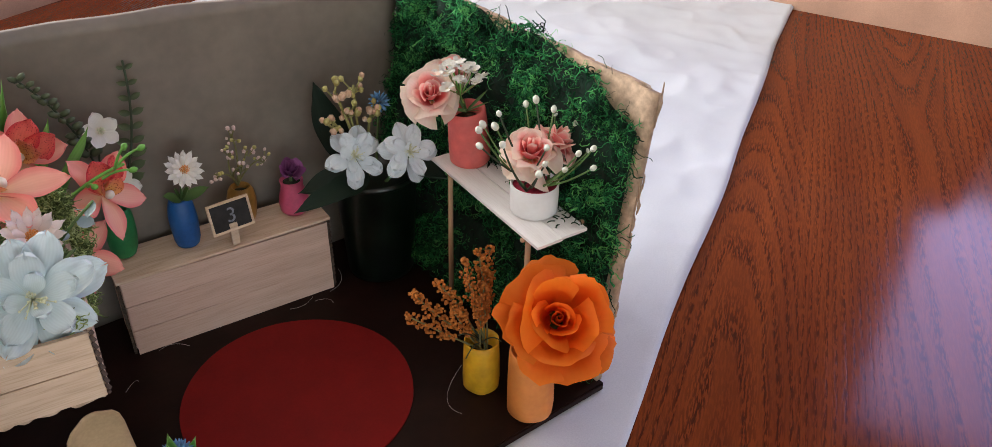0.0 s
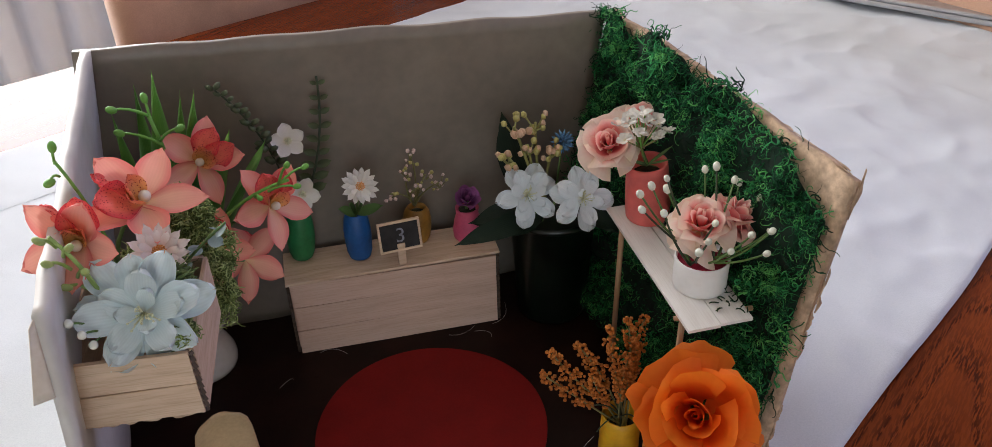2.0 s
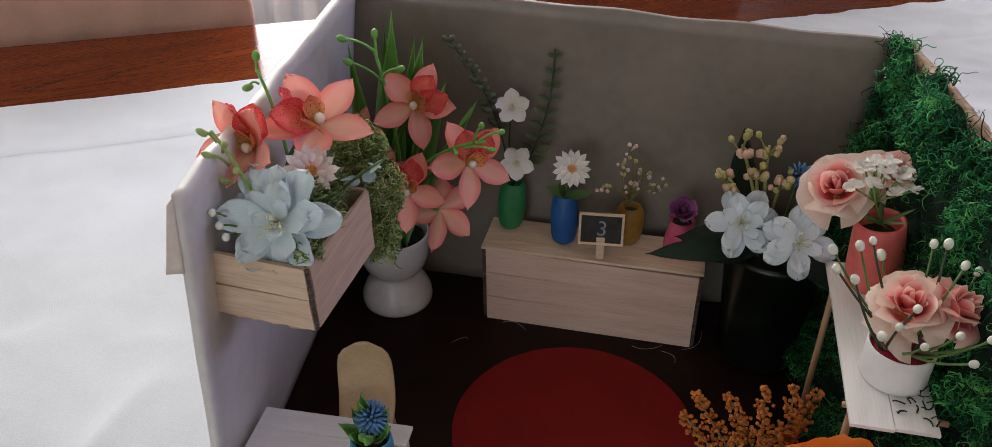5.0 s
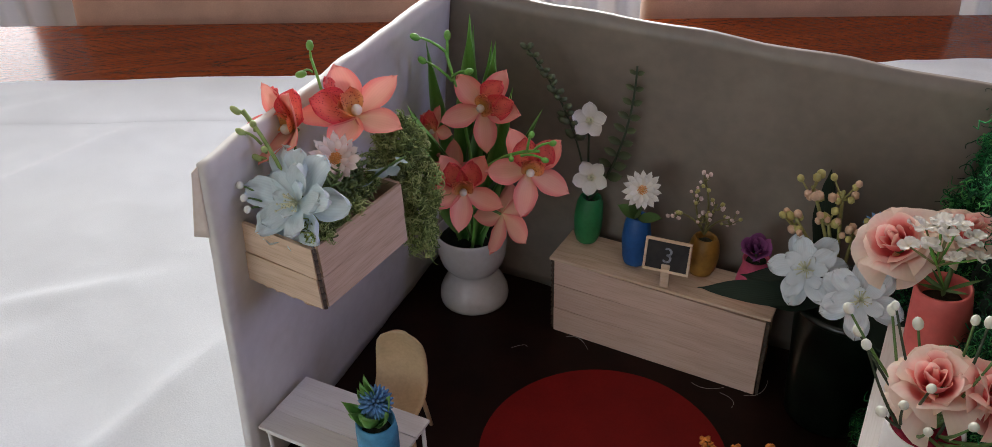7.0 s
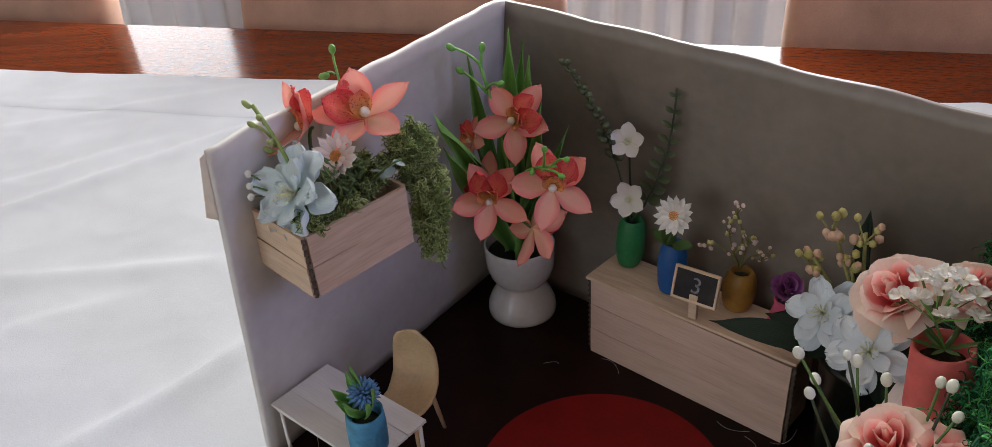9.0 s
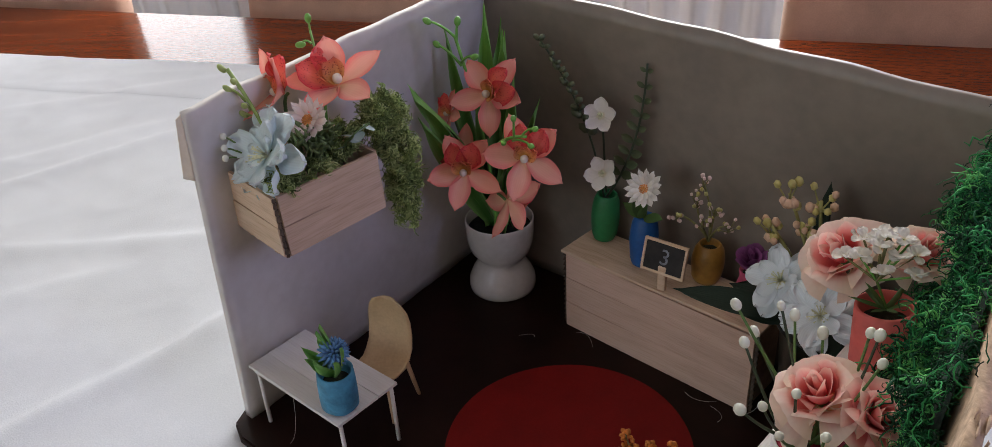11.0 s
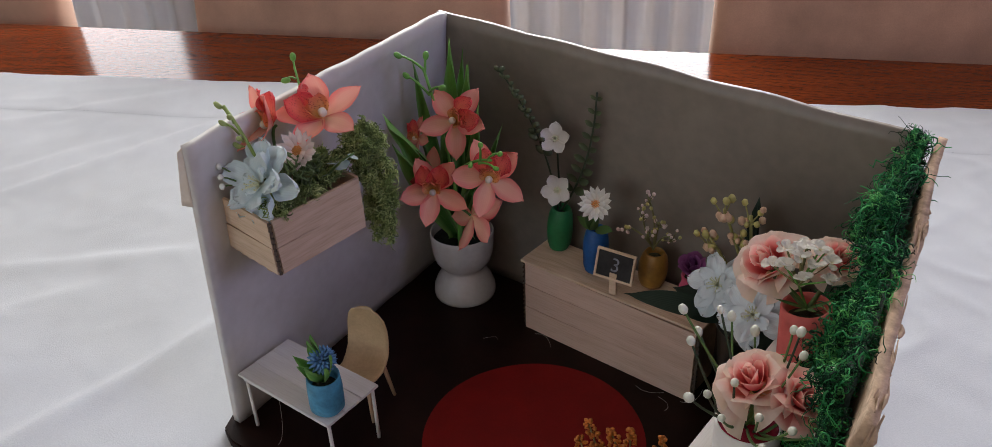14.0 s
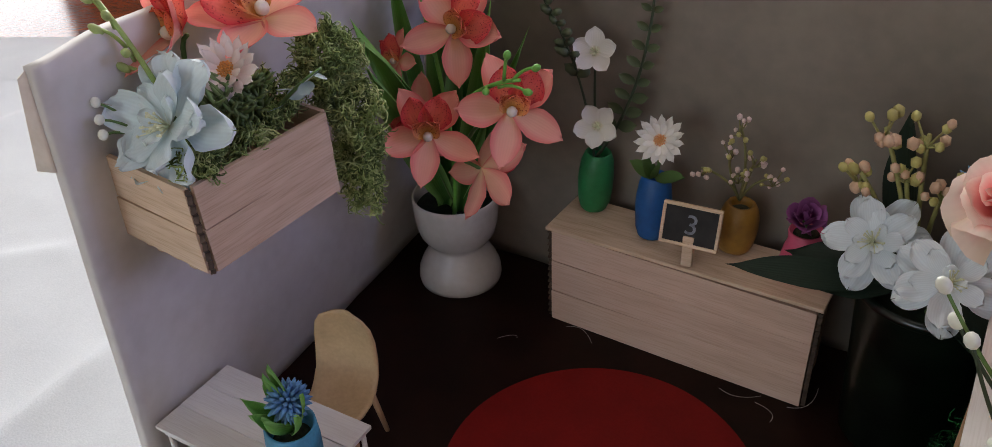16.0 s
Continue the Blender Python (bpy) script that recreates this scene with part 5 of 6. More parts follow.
def lathed_vase(name, label, p, profile, material, wobble=0.01, tilt=(0, 0), seed=0.0, group="painted clay vases", steps=36):
    ob = thing(name, label, "vase", at(p[0], p[1], p[2], tilt[0], tilt[1], 0), group)
    part("vase_body", lathe_bm(profile, steps, wobble, seed), material, ob)
    r, z = profile[-1]
    if name == "vase":
        part("filling", lathe_bm([(r * 0.97, z + 0.0002), (r * 0.99, z + 0.0014), (r * 0.5, z + 0.0022), (r * 0.1, z + 0.0024)], 20, 0.1, seed), VASE_FOAM, ob, "dark foam in the mouth")
    return ob


def barrel(r, h, belly=1.0, mouth=0.72, foot=0.72):
    """Outline of a small barrel vase with a hollow mouth."""
    out = [(r * foot * 0.9, 0), (r * foot, h * 0.02), (r * (foot + belly) / 2 * 1.04, h * 0.15), (r * belly * 0.98, h * 0.35), (r * belly, h * 0.5), (r * belly * 0.98, h * 0.65), (r * (mouth + belly) / 2 * 1.03, h * 0.86), (r * mouth, h * 0.985), (r * mouth * 0.93, h), (r * mouth * 0.80, h * 0.985), (r * mouth * 0.74, h * 0.9), (r * mouth * 0.7, h * 0.8)]
    return out


GREEN_CLAY = surface("green_paint", (0.020, 0.190, 0.060), 0.5, 0.10, 90, 0.25, 400)
BLUE_CLAY = surface("blue_paint", (0.012, 0.095, 0.300), 0.5, 0.12, 90, 0.25, 400)
OCHRE_CLAY = surface("ochre_paint", (0.30, 0.155, 0.025), 0.45, 0.16, 90, 0.25, 400)
HOT_PINK = surface("pink_paint", (0.56, 0.085, 0.170), 0.5, 0.08, 90, 0.25, 400)
CORAL = surface("coral_paint", (0.80, 0.165, 0.145), 0.55, 0.08, 70, 0.35, 260)
YELLOW_CLAY = surface("yellow_paint", (0.76, 0.42, 0.020), 0.5, 0.14, 60, 0.35, 260)
PEACH_CLAY = surface("peach_paint", (0.78, 0.27, 0.060), 0.5, 0.05, 60, 0.2, 300)
TURQ_CLAY = surface("turquoise_paint", (0.060, 0.270, 0.420), 0.55, 0.16, 120, 0.8, 450)
WHITE_PLASTIC = surface("white_paint", (0.78, 0.77, 0.75), 0.45, 0.03, 60, 0.12, 300)
CRIMSON = surface("crimson_foam", (0.36, 0.012, 0.045), 0.8, 0.2, 200, 0.8, 500)
GLASS_DARK = surface("dark_green_glaze", (0.0035, 0.0075, 0.0045), 0.28, 0.5, 40, 0.35, 120, coat=0.15)

lathed_vase("vase", "small green barrel vase on the counter", (0.1065, -0.0455, CT + 0.0005), barrel(0.0102, 0.0370, 1, 0.72, 0.74), GREEN_CLAY, 0.03, (0, 4), 1)
lathed_vase("vase", "small blue barrel vase on the counter", (0.1480, -0.0560, CT + 0.0005), barrel(0.0098, 0.0370, 1, 0.72, 0.78), BLUE_CLAY, 0.03, (-2, 0), 2)
lathed_vase("vase", "small ochre barrel vase on the counter", (0.1915, -0.0460, CT + 0.0005), barrel(0.0108, 0.0285, 1, 0.68, 0.76), OCHRE_CLAY, 0.03, (0, 3), 3)
lathed_vase("vase", "tiny pink vase with a narrow waist on the counter", (0.2290, -0.0540, CT + 0.0005), [(0.0085, 0), (0.0108, 0.003), (0.0112, 0.009), (0.0100, 0.016), (0.0082, 0.022), (0.0088, 0.027), (0.0080, 0.0275), (0.0065, 0.024)], HOT_PINK, 0.04, (0, 0), 4)

F4 = petal_mesh("petal", 0.0155, 0.0118, IVORY_PETAL, 1.15, 0.45, 0.12, 0.2, 0.08, 0.05, seed=31.0, nx=7, ny=5)


def small_white(p, way, spin, label):
    fl = thing("white_blossom", label, "flower", facing(p, way, spin), "white blossoms in the green vase")
    petals(fl, F4, 5, 0, 10, 0, 5, 0.86)
    bm = bmesh.new()
    for k in range(9):
        a = k * 2.4
        tube_into(bm, [(0, 0, 0), (0.0022 * math.cos(a), 0.0022 * math.sin(a), 0.0035)], [0.0004, 0.0005], 4)
    tagged(part("stamen_cluster", bm, STAMEN, fl, "pale yellow stamens"), kind="stuff")
    stem(fl, arc((0.1080, -0.0455, 0.104), Vector(p) - Vector(way).normalized() * 0.001, (-0.003, 0.004, 0)), 0.0009, STEM_DARK)
    return fl


small_white((0.1103, -0.0543, 0.1658), (0.20, -0.85, 0.45), 20, "white five-petalled blossom on a tall stem")
small_white((0.1140, -0.0570, 0.1253), (0.20, -0.85, 0.45), 55, "white five-petalled blossom at the vase mouth")
sp = thing("bead_sprig", "dark arching sprig with rows of small green beads", "sprig", Matrix.Translation((0.1065, -0.046, 0.10)))
path = arc((0.1065, -0.046, 0.10), (0.0739, -0.0719, 0.2154), (0.008, 0, 0.006), 20)
stem(sp, path, 0.0008, STEM_DARK)
BEAD_GREEN = surface("dull_green_bead", (0.085, 0.110, 0.055), 0.6, 0.2, 200, 0.1, 500, piece=0.2)
bead = bmesh.new()
ball_into(bead, (0, 0, 0.0030), 0.0020, 1.7, (0, 0, 1), 1)
BEAD_ME = bpy.data.meshes.new("bead")
bead.to_mesh(BEAD_ME)
bead.free()
BEAD_ME.materials.append(BEAD_GREEN)
for k in range(8, 21):
    for sgn in ((-1, 1) if k % 3 else (1,)):
        mesh_part("bead", BEAD_ME, None, sp, m=facing(local(sp, path[k]), (sgn * 0.9 + rng.uniform(-0.4, 0.4), -0.2, 0.5 + rng.uniform(-0.3, 0.5))) @ Matrix.Scale((1.55 - 0.030 * k) * rng.uniform(0.75, 1.2), 4))
fern = thing("fern_frond", "upright frond with paired round green leaflets", "sprig", Matrix.Translation((0.1080, -0.045, 0.10)))
path = arc((0.1080, -0.045, 0.10), (0.1353, -0.0400, 0.2031), (0.007, 0, -0.004), 22)
stem(fern, path, 0.0010, STEM_DARK)
LEAFLET = petal_mesh("leaflet", 0.0085, 0.0044, petal_material("fern_leaflet", [(0.0, (0.06, 0.085, 0.040)), (1.0, (0.135, 0.170, 0.085))], veins=0.2), 1.1, 0.5, 0.1, 0.3, nx=5, ny=4)
for k in range(5, 23, 2):
    for sgn in (0, 180):
        w = Vector((-1 if sgn else 1, -0.05, 0.45 + rng.uniform(-0.15, 0.15))).normalized()
        y = Vector((0, -1, 0.2)).cross(w).normalized()
        m = Matrix((w, y, w.cross(y))).transposed().to_4x4()
        mesh_part("leaflet", LEAFLET, None, fern, m=Matrix.Translation(local(fern, path[k])) @ m @ Matrix.Scale((1.75 - 0.050 * k) * rng.uniform(0.9, 1.1), 4))
daisy((0.1534, -0.0650, 0.1300), (0.12, -0.80, 0.55), D_PETAL, "white daisy with an orange eye in the blue vase", (0.1490, -0.0570, 0.103), 1.25)
LEAF_ME = petal_mesh("leaf", 0.0160, 0.0085, LEAF, 0.95, 0.6, 0.15, 0.25, nx=7, ny=4)


def loose_leaf(root, tip, me, length, label, out=(0, -0.5, 0.8), category="leaf", group="", width=1.0):
    root, tip = Vector(root), Vector(tip)
    x = (tip - root).normalized()
    y = Vector(out).cross(x).normalized()
    m = Matrix((x, y, x.cross(y))).transposed().to_4x4()
    ob = mesh_part("leaf", me, None, None, m=Matrix.Translation(root) @ m @ Matrix.Diagonal(((tip - root).length / length, width, width, 1)))
    return tagged(ob, label, category, group)


for tip in ((0.1350, -0.064, 0.1130), (0.1420, -0.066, 0.1180), (0.1690, -0.063, 0.1100), (0.1560, -0.069, 0.1170)):
    loose_leaf((0.149, -0.058, 0.104), tip, LEAF_ME, 0.016, "small soft green leaf below the daisy", group="daisy leaves")


def berry_spray(root, heads, label, twig, colours, group="", size=0.0016, drop=9, spread=0.007, thick=0.0009, main=None):
    """A branching stem whose twigs end in loose heads of small berries."""
    ob = thing("berry_spray", label, "sprig", Matrix.Translation(root), group)
    for k, h in enumerate(heads):
        stem(ob, arc(root, h, (rng.uniform(-0.004, 0.004), 0, 0.003), 6), thick, twig)
        for j in range(drop):
            q = Vector(h) + Vector((rng.uniform(-1, 1) * spread, rng.uniform(-1, 1) * spread * 0.7, rng.uniform(-1.0, 0.9) * spread))
            shoot = stem(ob, [Vector(h) - Vector((0, 0, spread * 0.8)), q], thick * 0.5, twig, "twig", 4)
            part("berry", ball_into(bmesh.new(), local(ob, q), size * rng.uniform(0.8, 1.2), 1.25, q - Vector(root), 1), colours[(j + k) % len(colours)], shoot)
    return ob


PALE_PINK = surface("blush_bead", (0.66, 0.50, 0.46), 0.5, 0.08, 200, 0.1, 500, piece=0.1)
PINK_BUD = surface("pink_bud", (0.60, 0.40, 0.27), 0.5, 0.1, 200, 0.1, 500, piece=0.1)
LIME_BUD = surface("olive_bud", (0.42, 0.38, 0.13), 0.5, 0.1, 200, 0.1, 500, piece=0.12)
berry_spray((0.1915, -0.046, 0.096), [(0.1905, -0.056, 0.1430), (0.1880, -0.057, 0.1290), (0.2000, -0.056, 0.1270), (0.1740, -0.059, 0.1170), (0.2100, -0.056, 0.1190), (0.1930, -0.056, 0.1160)], "sprig of tiny blush berries in the ochre vase", STEM_OLIVE, [PALE_PINK, PALE_PINK, LIME_BUD], size=0.00135, drop=8, spread=0.0055, thick=0.0008)
sign = thing("number_sign", "small chalkboard sign reading 3 on a wooden peg", "sign", at(0.1765, -0.0745, CT + 0.0012, 0, 0, 6))
BOARD = pose(0, 0.0015, 0.0232, 74, 0, 0)
slate = part("slate", box_bm(0.0275, 0.0195, 0.0016, 0.0002), surface("chalkboard", (0.018, 0.016, 0.015), 0.75, 0.3, 120, 0.2, 500), sign, "black slate panel", smooth=False, m=BOARD)
for x, y, sx, sy in ((0, 0.0104, 0.0305, 0.0017), (0, -0.0104, 0.0305, 0.0017), (0.0145, 0, 0.0017, 0.0190), (-0.0145, 0, 0.0017, 0.0190)):
    part("frame", box_bm(sx, sy, 0.0026, 0.0003, (x, y, 0.0003)), PLANTER_WOOD, sign, "pale wooden edge", smooth=False, m=BOARD)
part("peg", box_bm(0.0058, 0.0030, 0.0180, 0.0006, (0, -0.0005, 0.0090)), PLANTER_WOOD, sign, "wooden peg foot", smooth=False)
txt = bpy.data.curves.new("numeral", "FONT")
txt.body, txt.size, txt.align_x, txt.align_y, txt.extrude = "3", 0.0150, "CENTER", "CENTER", 0.0001
num = new("numeral", txt)
num.parent, num.matrix_basis = slate, pose(0.0005, 0, 0.0010, 0, 0, -4)
txt.materials.append(surface("chalk", (0.24, 0.25, 0.29), 0.9, 0.25, 300, 0.3, 900))


# ---- roses ----
def rose(p, way, size, inner, outer, label, base=None, spin=0.0, layers=None, group="", stem_material=None, name="rose", point=0.07):
    """A full rose of diameter 2 x size: whorls of bowl-shaped petals round a tight heart."""
    fl = thing(name, label, "flower", facing(p, way, spin), group)
    R = size
    rows_ = layers or [
        (3, 0.05, 0.21, 0.60, 1.30, inner, 0.05, 0.42, 0.05),
        (3, 0.08, 0.35, 0.58, 1.25, inner, 0.15, 0.45, 0.01),
        (3, 0.10, 0.48, 0.56, 1.15, inner, 0.24, 0.45, -0.04),
        (4, 0.10, 0.62, 0.52, 1.02, outer, 0.40, 0.45, -0.09),
        (4, 0.10, 0.76, 0.42, 0.92, outer, 0.48, 0.50, -0.15),
        (4, 0.10, 0.84, 0.22, 0.80, outer, 0.40, 0.60, -0.20),
    ]
    # the furled heart
    verts, faces, uvs = [], [], []
    for i in range(22):
        a, r = i * 0.42, (0.02 + 0.0042 * i) * R
        for j in range(5):
            s = j / 4
            rr = r * (1.10 - 0.45 * s * s)
            verts.append((rr * math.cos(a), rr * math.sin(a), (0.10 + 0.66 * s - 0.003 * i * s) * R))
            uvs.append((0.3 + 0.7 * s, 0.5))
    for i in range(21):
        for j in range(4):
            q = i * 5 + j
            faces.append((q, q + 5, q + 6, q + 1))
    mesh_part("heart", uv_mesh("heart", verts, faces, uvs, inner), None, fl, "tightly furled heart")
    for k, (n, r0, r1, h, half, mat, lip, power, lift) in enumerate(rows_):
        for v in range(n):
            me = rose_petal_mesh("petal", r0 * R, r1 * R * rng.uniform(0.94, 1.05), h * R * 1.25 * rng.uniform(0.93, 1.07), half * rng.uniform(0.88, 1.12), mat, lip * rng.uniform(0.55, 1.3), power, 0.42, seed=k * 7.3 + v * 1.9 + R * 100, point=point)
            mesh_part("petal", me, None, fl, m=Matrix.Translation((0, 0, (lift - 0.15) * R)) @ Matrix.Rotation(radians(k * 47 + v * 360 / n + rng.uniform(-7, 7)), 4, "Z") @ Matrix.Rotation(radians(rng.uniform(-4, 4) * (1 + 0.55 * k)), 4, "Y") @ Matrix.Rotation(radians(rng.uniform(-3, 3) * (1 + 0.6 * k)), 4, "X"))
    part("calyx", lathe_bm([(0.03 * R, -0.40 * R), (0.12 * R, -0.28 * R), (0.16 * R, -0.12 * R), (0.05 * R, -0.08 * R)], 14), STEM_GREEN, fl, "green calyx")
    if base is not None:
        stem(fl, arc(base, Vector(p) - Vector(way).normalized() * 0.3 * R, (0, 0, -0.002), 6), 0.0014, stem_material or STEM_GREEN)
    return fl


rose((0.2285, -0.0565, 0.1010), (0.05, -0.45, 0.88), 0.0120, PURPLE_PETAL, PURPLE_PETAL, "small half-open purple rose in the tiny pink vase", (0.229, -0.054, 0.088), 0, [(3, 0.05, 0.22, 0.75, 1.2, PURPLE_PETAL, 0.05, 0.5, 0.1), (4, 0.08, 0.48, 0.75, 1.0, PURPLE_PETAL, 0.15, 0.5, 0.0), (5, 0.1, 0.80, 0.62, 0.85, PURPLE_PETAL, 0.18, 0.6, -0.1)])

# ---- dark bucket ----
bucket = lathed_vase("bucket", "dark green glazed bucket beside the counter", (0.2905, -0.0680, 0.0), [(0.0235, 0), (0.0262, 0.002), (0.0268, 0.006), (0.0290, 0.045), (0.0318, 0.088), (0.0338, 0.0905), (0.0335, 0.093), (0.0312, 0.092), (0.0300, 0.080), (0.0280, 0.070)], GLASS_DARK, 0.012, (0, 0), 5, group="", steps=48)
bucket["category"] = "bucket"
part("rim", lathe_bm([(0.0330, 0.0885), (0.0345, 0.0893), (0.0350, 0.0910), (0.0345, 0.0928), (0.0330, 0.0936), (0.0316, 0.0928), (0.0312, 0.0910), (0.0318, 0.0892)], 48, 0.01), GLASS_DARK, bucket, "rolled dark rim")
part("filling", lathe_bm([(0.0270, 0.078), (0.0285, 0.082), (0.018, 0.085), (0.005, 0.086)], 30, 0.08), surface("dark_foam", (0.012, 0.018, 0.010), 0.95, 0.3, 200, 0.9, 500), bucket, "dark foam filling")
BM_ = (0.288, -0.072, 0.075)
double_bloom((0.2645, -0.0930, 0.1215), (-0.06, -0.78, 0.62), 0.74, W_OUT, W_MID, "white silk bloom with yellow stamens over the bucket", BM_, spin=12)
double_bloom((0.2970, -0.1140, 0.1255), (0.05, -0.74, 0.66), 0.74, W_OUT, W_MID, "white silk bloom with yellow stamens beside the shelf", BM_, spin=40)
D_LEAF = petal_mesh("leaf", 0.060, 0.028, DARK_LEAF, 0.95, 0.7, -0.10, 0.18, 0.05, nx=12, ny=6, seed=41.0)
for root, tip, out, w in (((0.272, -0.088, 0.098), (0.2090, -0.1150, 0.1068), (0.05, -0.35, 0.9), 0.6), ((0.276, -0.060, 0.092), (0.2560, -0.0400, 0.1580), (-0.75, -0.65, 0.1), 1.05), ((0.300, -0.085, 0.100), (0.3160, -0.1330, 0.1150), (0.1, -0.3, 0.9), 1.1), ((0.278, -0.085, 0.098), (0.2330, -0.1010, 0.1010), (0.0, -0.3, 0.95), 0.8), ((0.279, -0.082, 0.098), (0.2250, -0.0790, 0.1000), (0.0, -0.3, 0.95), 0.9)):
    loose_leaf(root, tip, D_LEAF, 0.060, "large dark green fabric leaf at the bucket's rim", out, group="dark bucket leaves", width=w)
berry_spray((0.284, -0.070, 0.085), [(0.2580, -0.0830, 0.1700), (0.2530, -0.0880, 0.1500), (0.2740, -0.0790, 0.1690), (0.2690, -0.0800, 0.1520), (0.2850, -0.0820, 0.1480)], "sprig of pink and olive berries above the white blooms", surface("khaki_stem", (0.30, 0.29, 0.10), 0.55, 0.1, 100, 0.1, 500), [PINK_BUD, LIME_BUD, LIME_BUD, PINK_BUD], size=0.0024, drop=9, spread=0.0075, thick=0.0013)


def thistle(p, way, r, label, base, spikes=60):
    fl = thing("thistle", label, "flower", facing(p, way), "blue thistles")
    bm = bmesh.new()
    for k in range(spikes):
        z = 1 - 1.7 * (k + 0.5) / spikes
        a = k * 2.39996
        w = Vector((math.sqrt(max(0, 1 - z * z)) * math.cos(a), math.sqrt(max(0, 1 - z * z)) * math.sin(a), z))
        tube_into(bm, [w * r * 0.3, w * r * 0.75, w * r], [r * 0.10, r * 0.11, r * 0.02], 4)
    part("head", bm, surface("thistle_blue", (0.13, 0.30, 0.52), 0.7, 0.2, 200, 0.2, 500), fl, "spiky blue head")
    stem(fl, arc(base, Vector(p) - Vector(way).normalized() * 0.001, (0, 0, 0), 3), 0.0009, STEM_GREEN)
    return fl


thistle((0.2950, -0.0740, 0.1490), (0.1, -0.7, 0.7), 0.0085, "small spiky blue thistle behind the white blooms", BM_, 40)

# ---- shelf flowers ----
pv = lathed_vase("vase", "coral-pink clay vase with a slanted mouth on the shelf", (0.3370, -0.1330, SZ), [(0.0130, 0), (0.0146, 0.002), (0.0149, 0.010), (0.0143, 0.024), (0.0136, 0.035), (0.0131, 0.0425), (0.0119, 0.0430), (0.0113, 0.039), (0.0107, 0.032)], CORAL, 0.03, (2, -6), 6)
for vert in pv.children[0].data.vertices:
    if vert.co.z > 0.03:
        vert.co.z -= 0.22 * vert.co.x * (vert.co.z - 0.03) / 0.017
PVM = (0.3330, -0.1340, 0.158)
rose((0.3080, -0.1290, 0.1740), (-0.34, -0.58, 0.74), 0.0205, ROSE_PETAL, ROSE_OUTER, "pink silk rose with cream outer petals in the coral vase", PVM, 10, group="pink roses")
rose((0.3370, -0.1070, 0.1750), (0.35, -0.25, 0.88), 0.0168, ROSE_PETAL, ROSE_OUTER, "smaller pink silk rose leaning to the moss wall", PVM, 40, group="pink roses")
um = thing("white_umbel", "lacy white filler blossom between the pink roses", "flower", Matrix.Translation((0.3270, -0.1335, 0.1895)))
UM_P = petal_mesh("petal", 0.0060, 0.0050, IVORY_PETAL, 1.3, 0.45, 0.10, 0.25, 0.30, 0.22, nx=7, ny=6, seed=51.0)
for k in range(14):
    a = k * 2.4
    c = Vector((0.0046 * math.sqrt(k) * math.cos(a), 0.0052 * math.sqrt(k) * math.sin(a), 0.004 - 0.0009 * k))
    for j in range(5):
        mesh_part("petal", UM_P, None, um, m=Matrix.Translation(c) @ pose(0, 0, 0, rng.uniform(-25, 25), rng.uniform(-25, 25), 0) @ turned(72 * j + 20 * k, 14))
    stem(um, [PVM, Vector((0.3270, -0.1360, 0.1720)), um.matrix_basis.translation + c], 0.0007, STEM_LIGHT if k % 2 else STEM_OLIVE)
for tip in ((0.3200, -0.1500, 0.1680), (0.3430, -0.1500, 0.1690), (0.3320, -0.1530, 0.1660), (0.3480, -0.1380, 0.1720), (0.3240, -0.1440, 0.1750)):
    loose_leaf(PVM, tip, LEAF_ME, 0.016, "small olive leaf at the coral vase's mouth", group="coral vase leaves", width=0.26)

PC = Vector((0.3385, -0.2105, SZ))
pt = thing("white_pot", "low round white pot with a crimson filling on the shelf", "flower pot", at(PC.x, PC.y, SZ))
part("pot_body", lathe_bm([(0.0140, 0), (0.0156, 0.001), (0.0158, 0.004), (0.0159, 0.0205), (0.0154, 0.0212), (0.0147, 0.0205), (0.0146, 0.016)], 44), WHITE_PLASTIC, pt)
part("filling", lathe_bm([(0.0144, 0.0155), (0.0146, 0.0180), (0.010, 0.0195), (0.003, 0.0198)], 30, 0.05), CRIMSON, pt, "crimson foam filling")
PM = PC + Vector((0, 0, 0.019))
rose((0.3370, -0.2070, 0.1595), (-0.16, -0.38, 0.91), 0.0192, ROSE_PETAL, ROSE_OUTER, "pink silk rose with cream edges in the white pot", PM, 25, group="pink roses")
rose((0.3590, -0.2050, 0.1600), (0.55, -0.25, 0.65), 0.0150, ROSE_PETAL, ROSE_PETAL, "small pink rosebud beside the moss wall", PM, 0, group="pink roses")
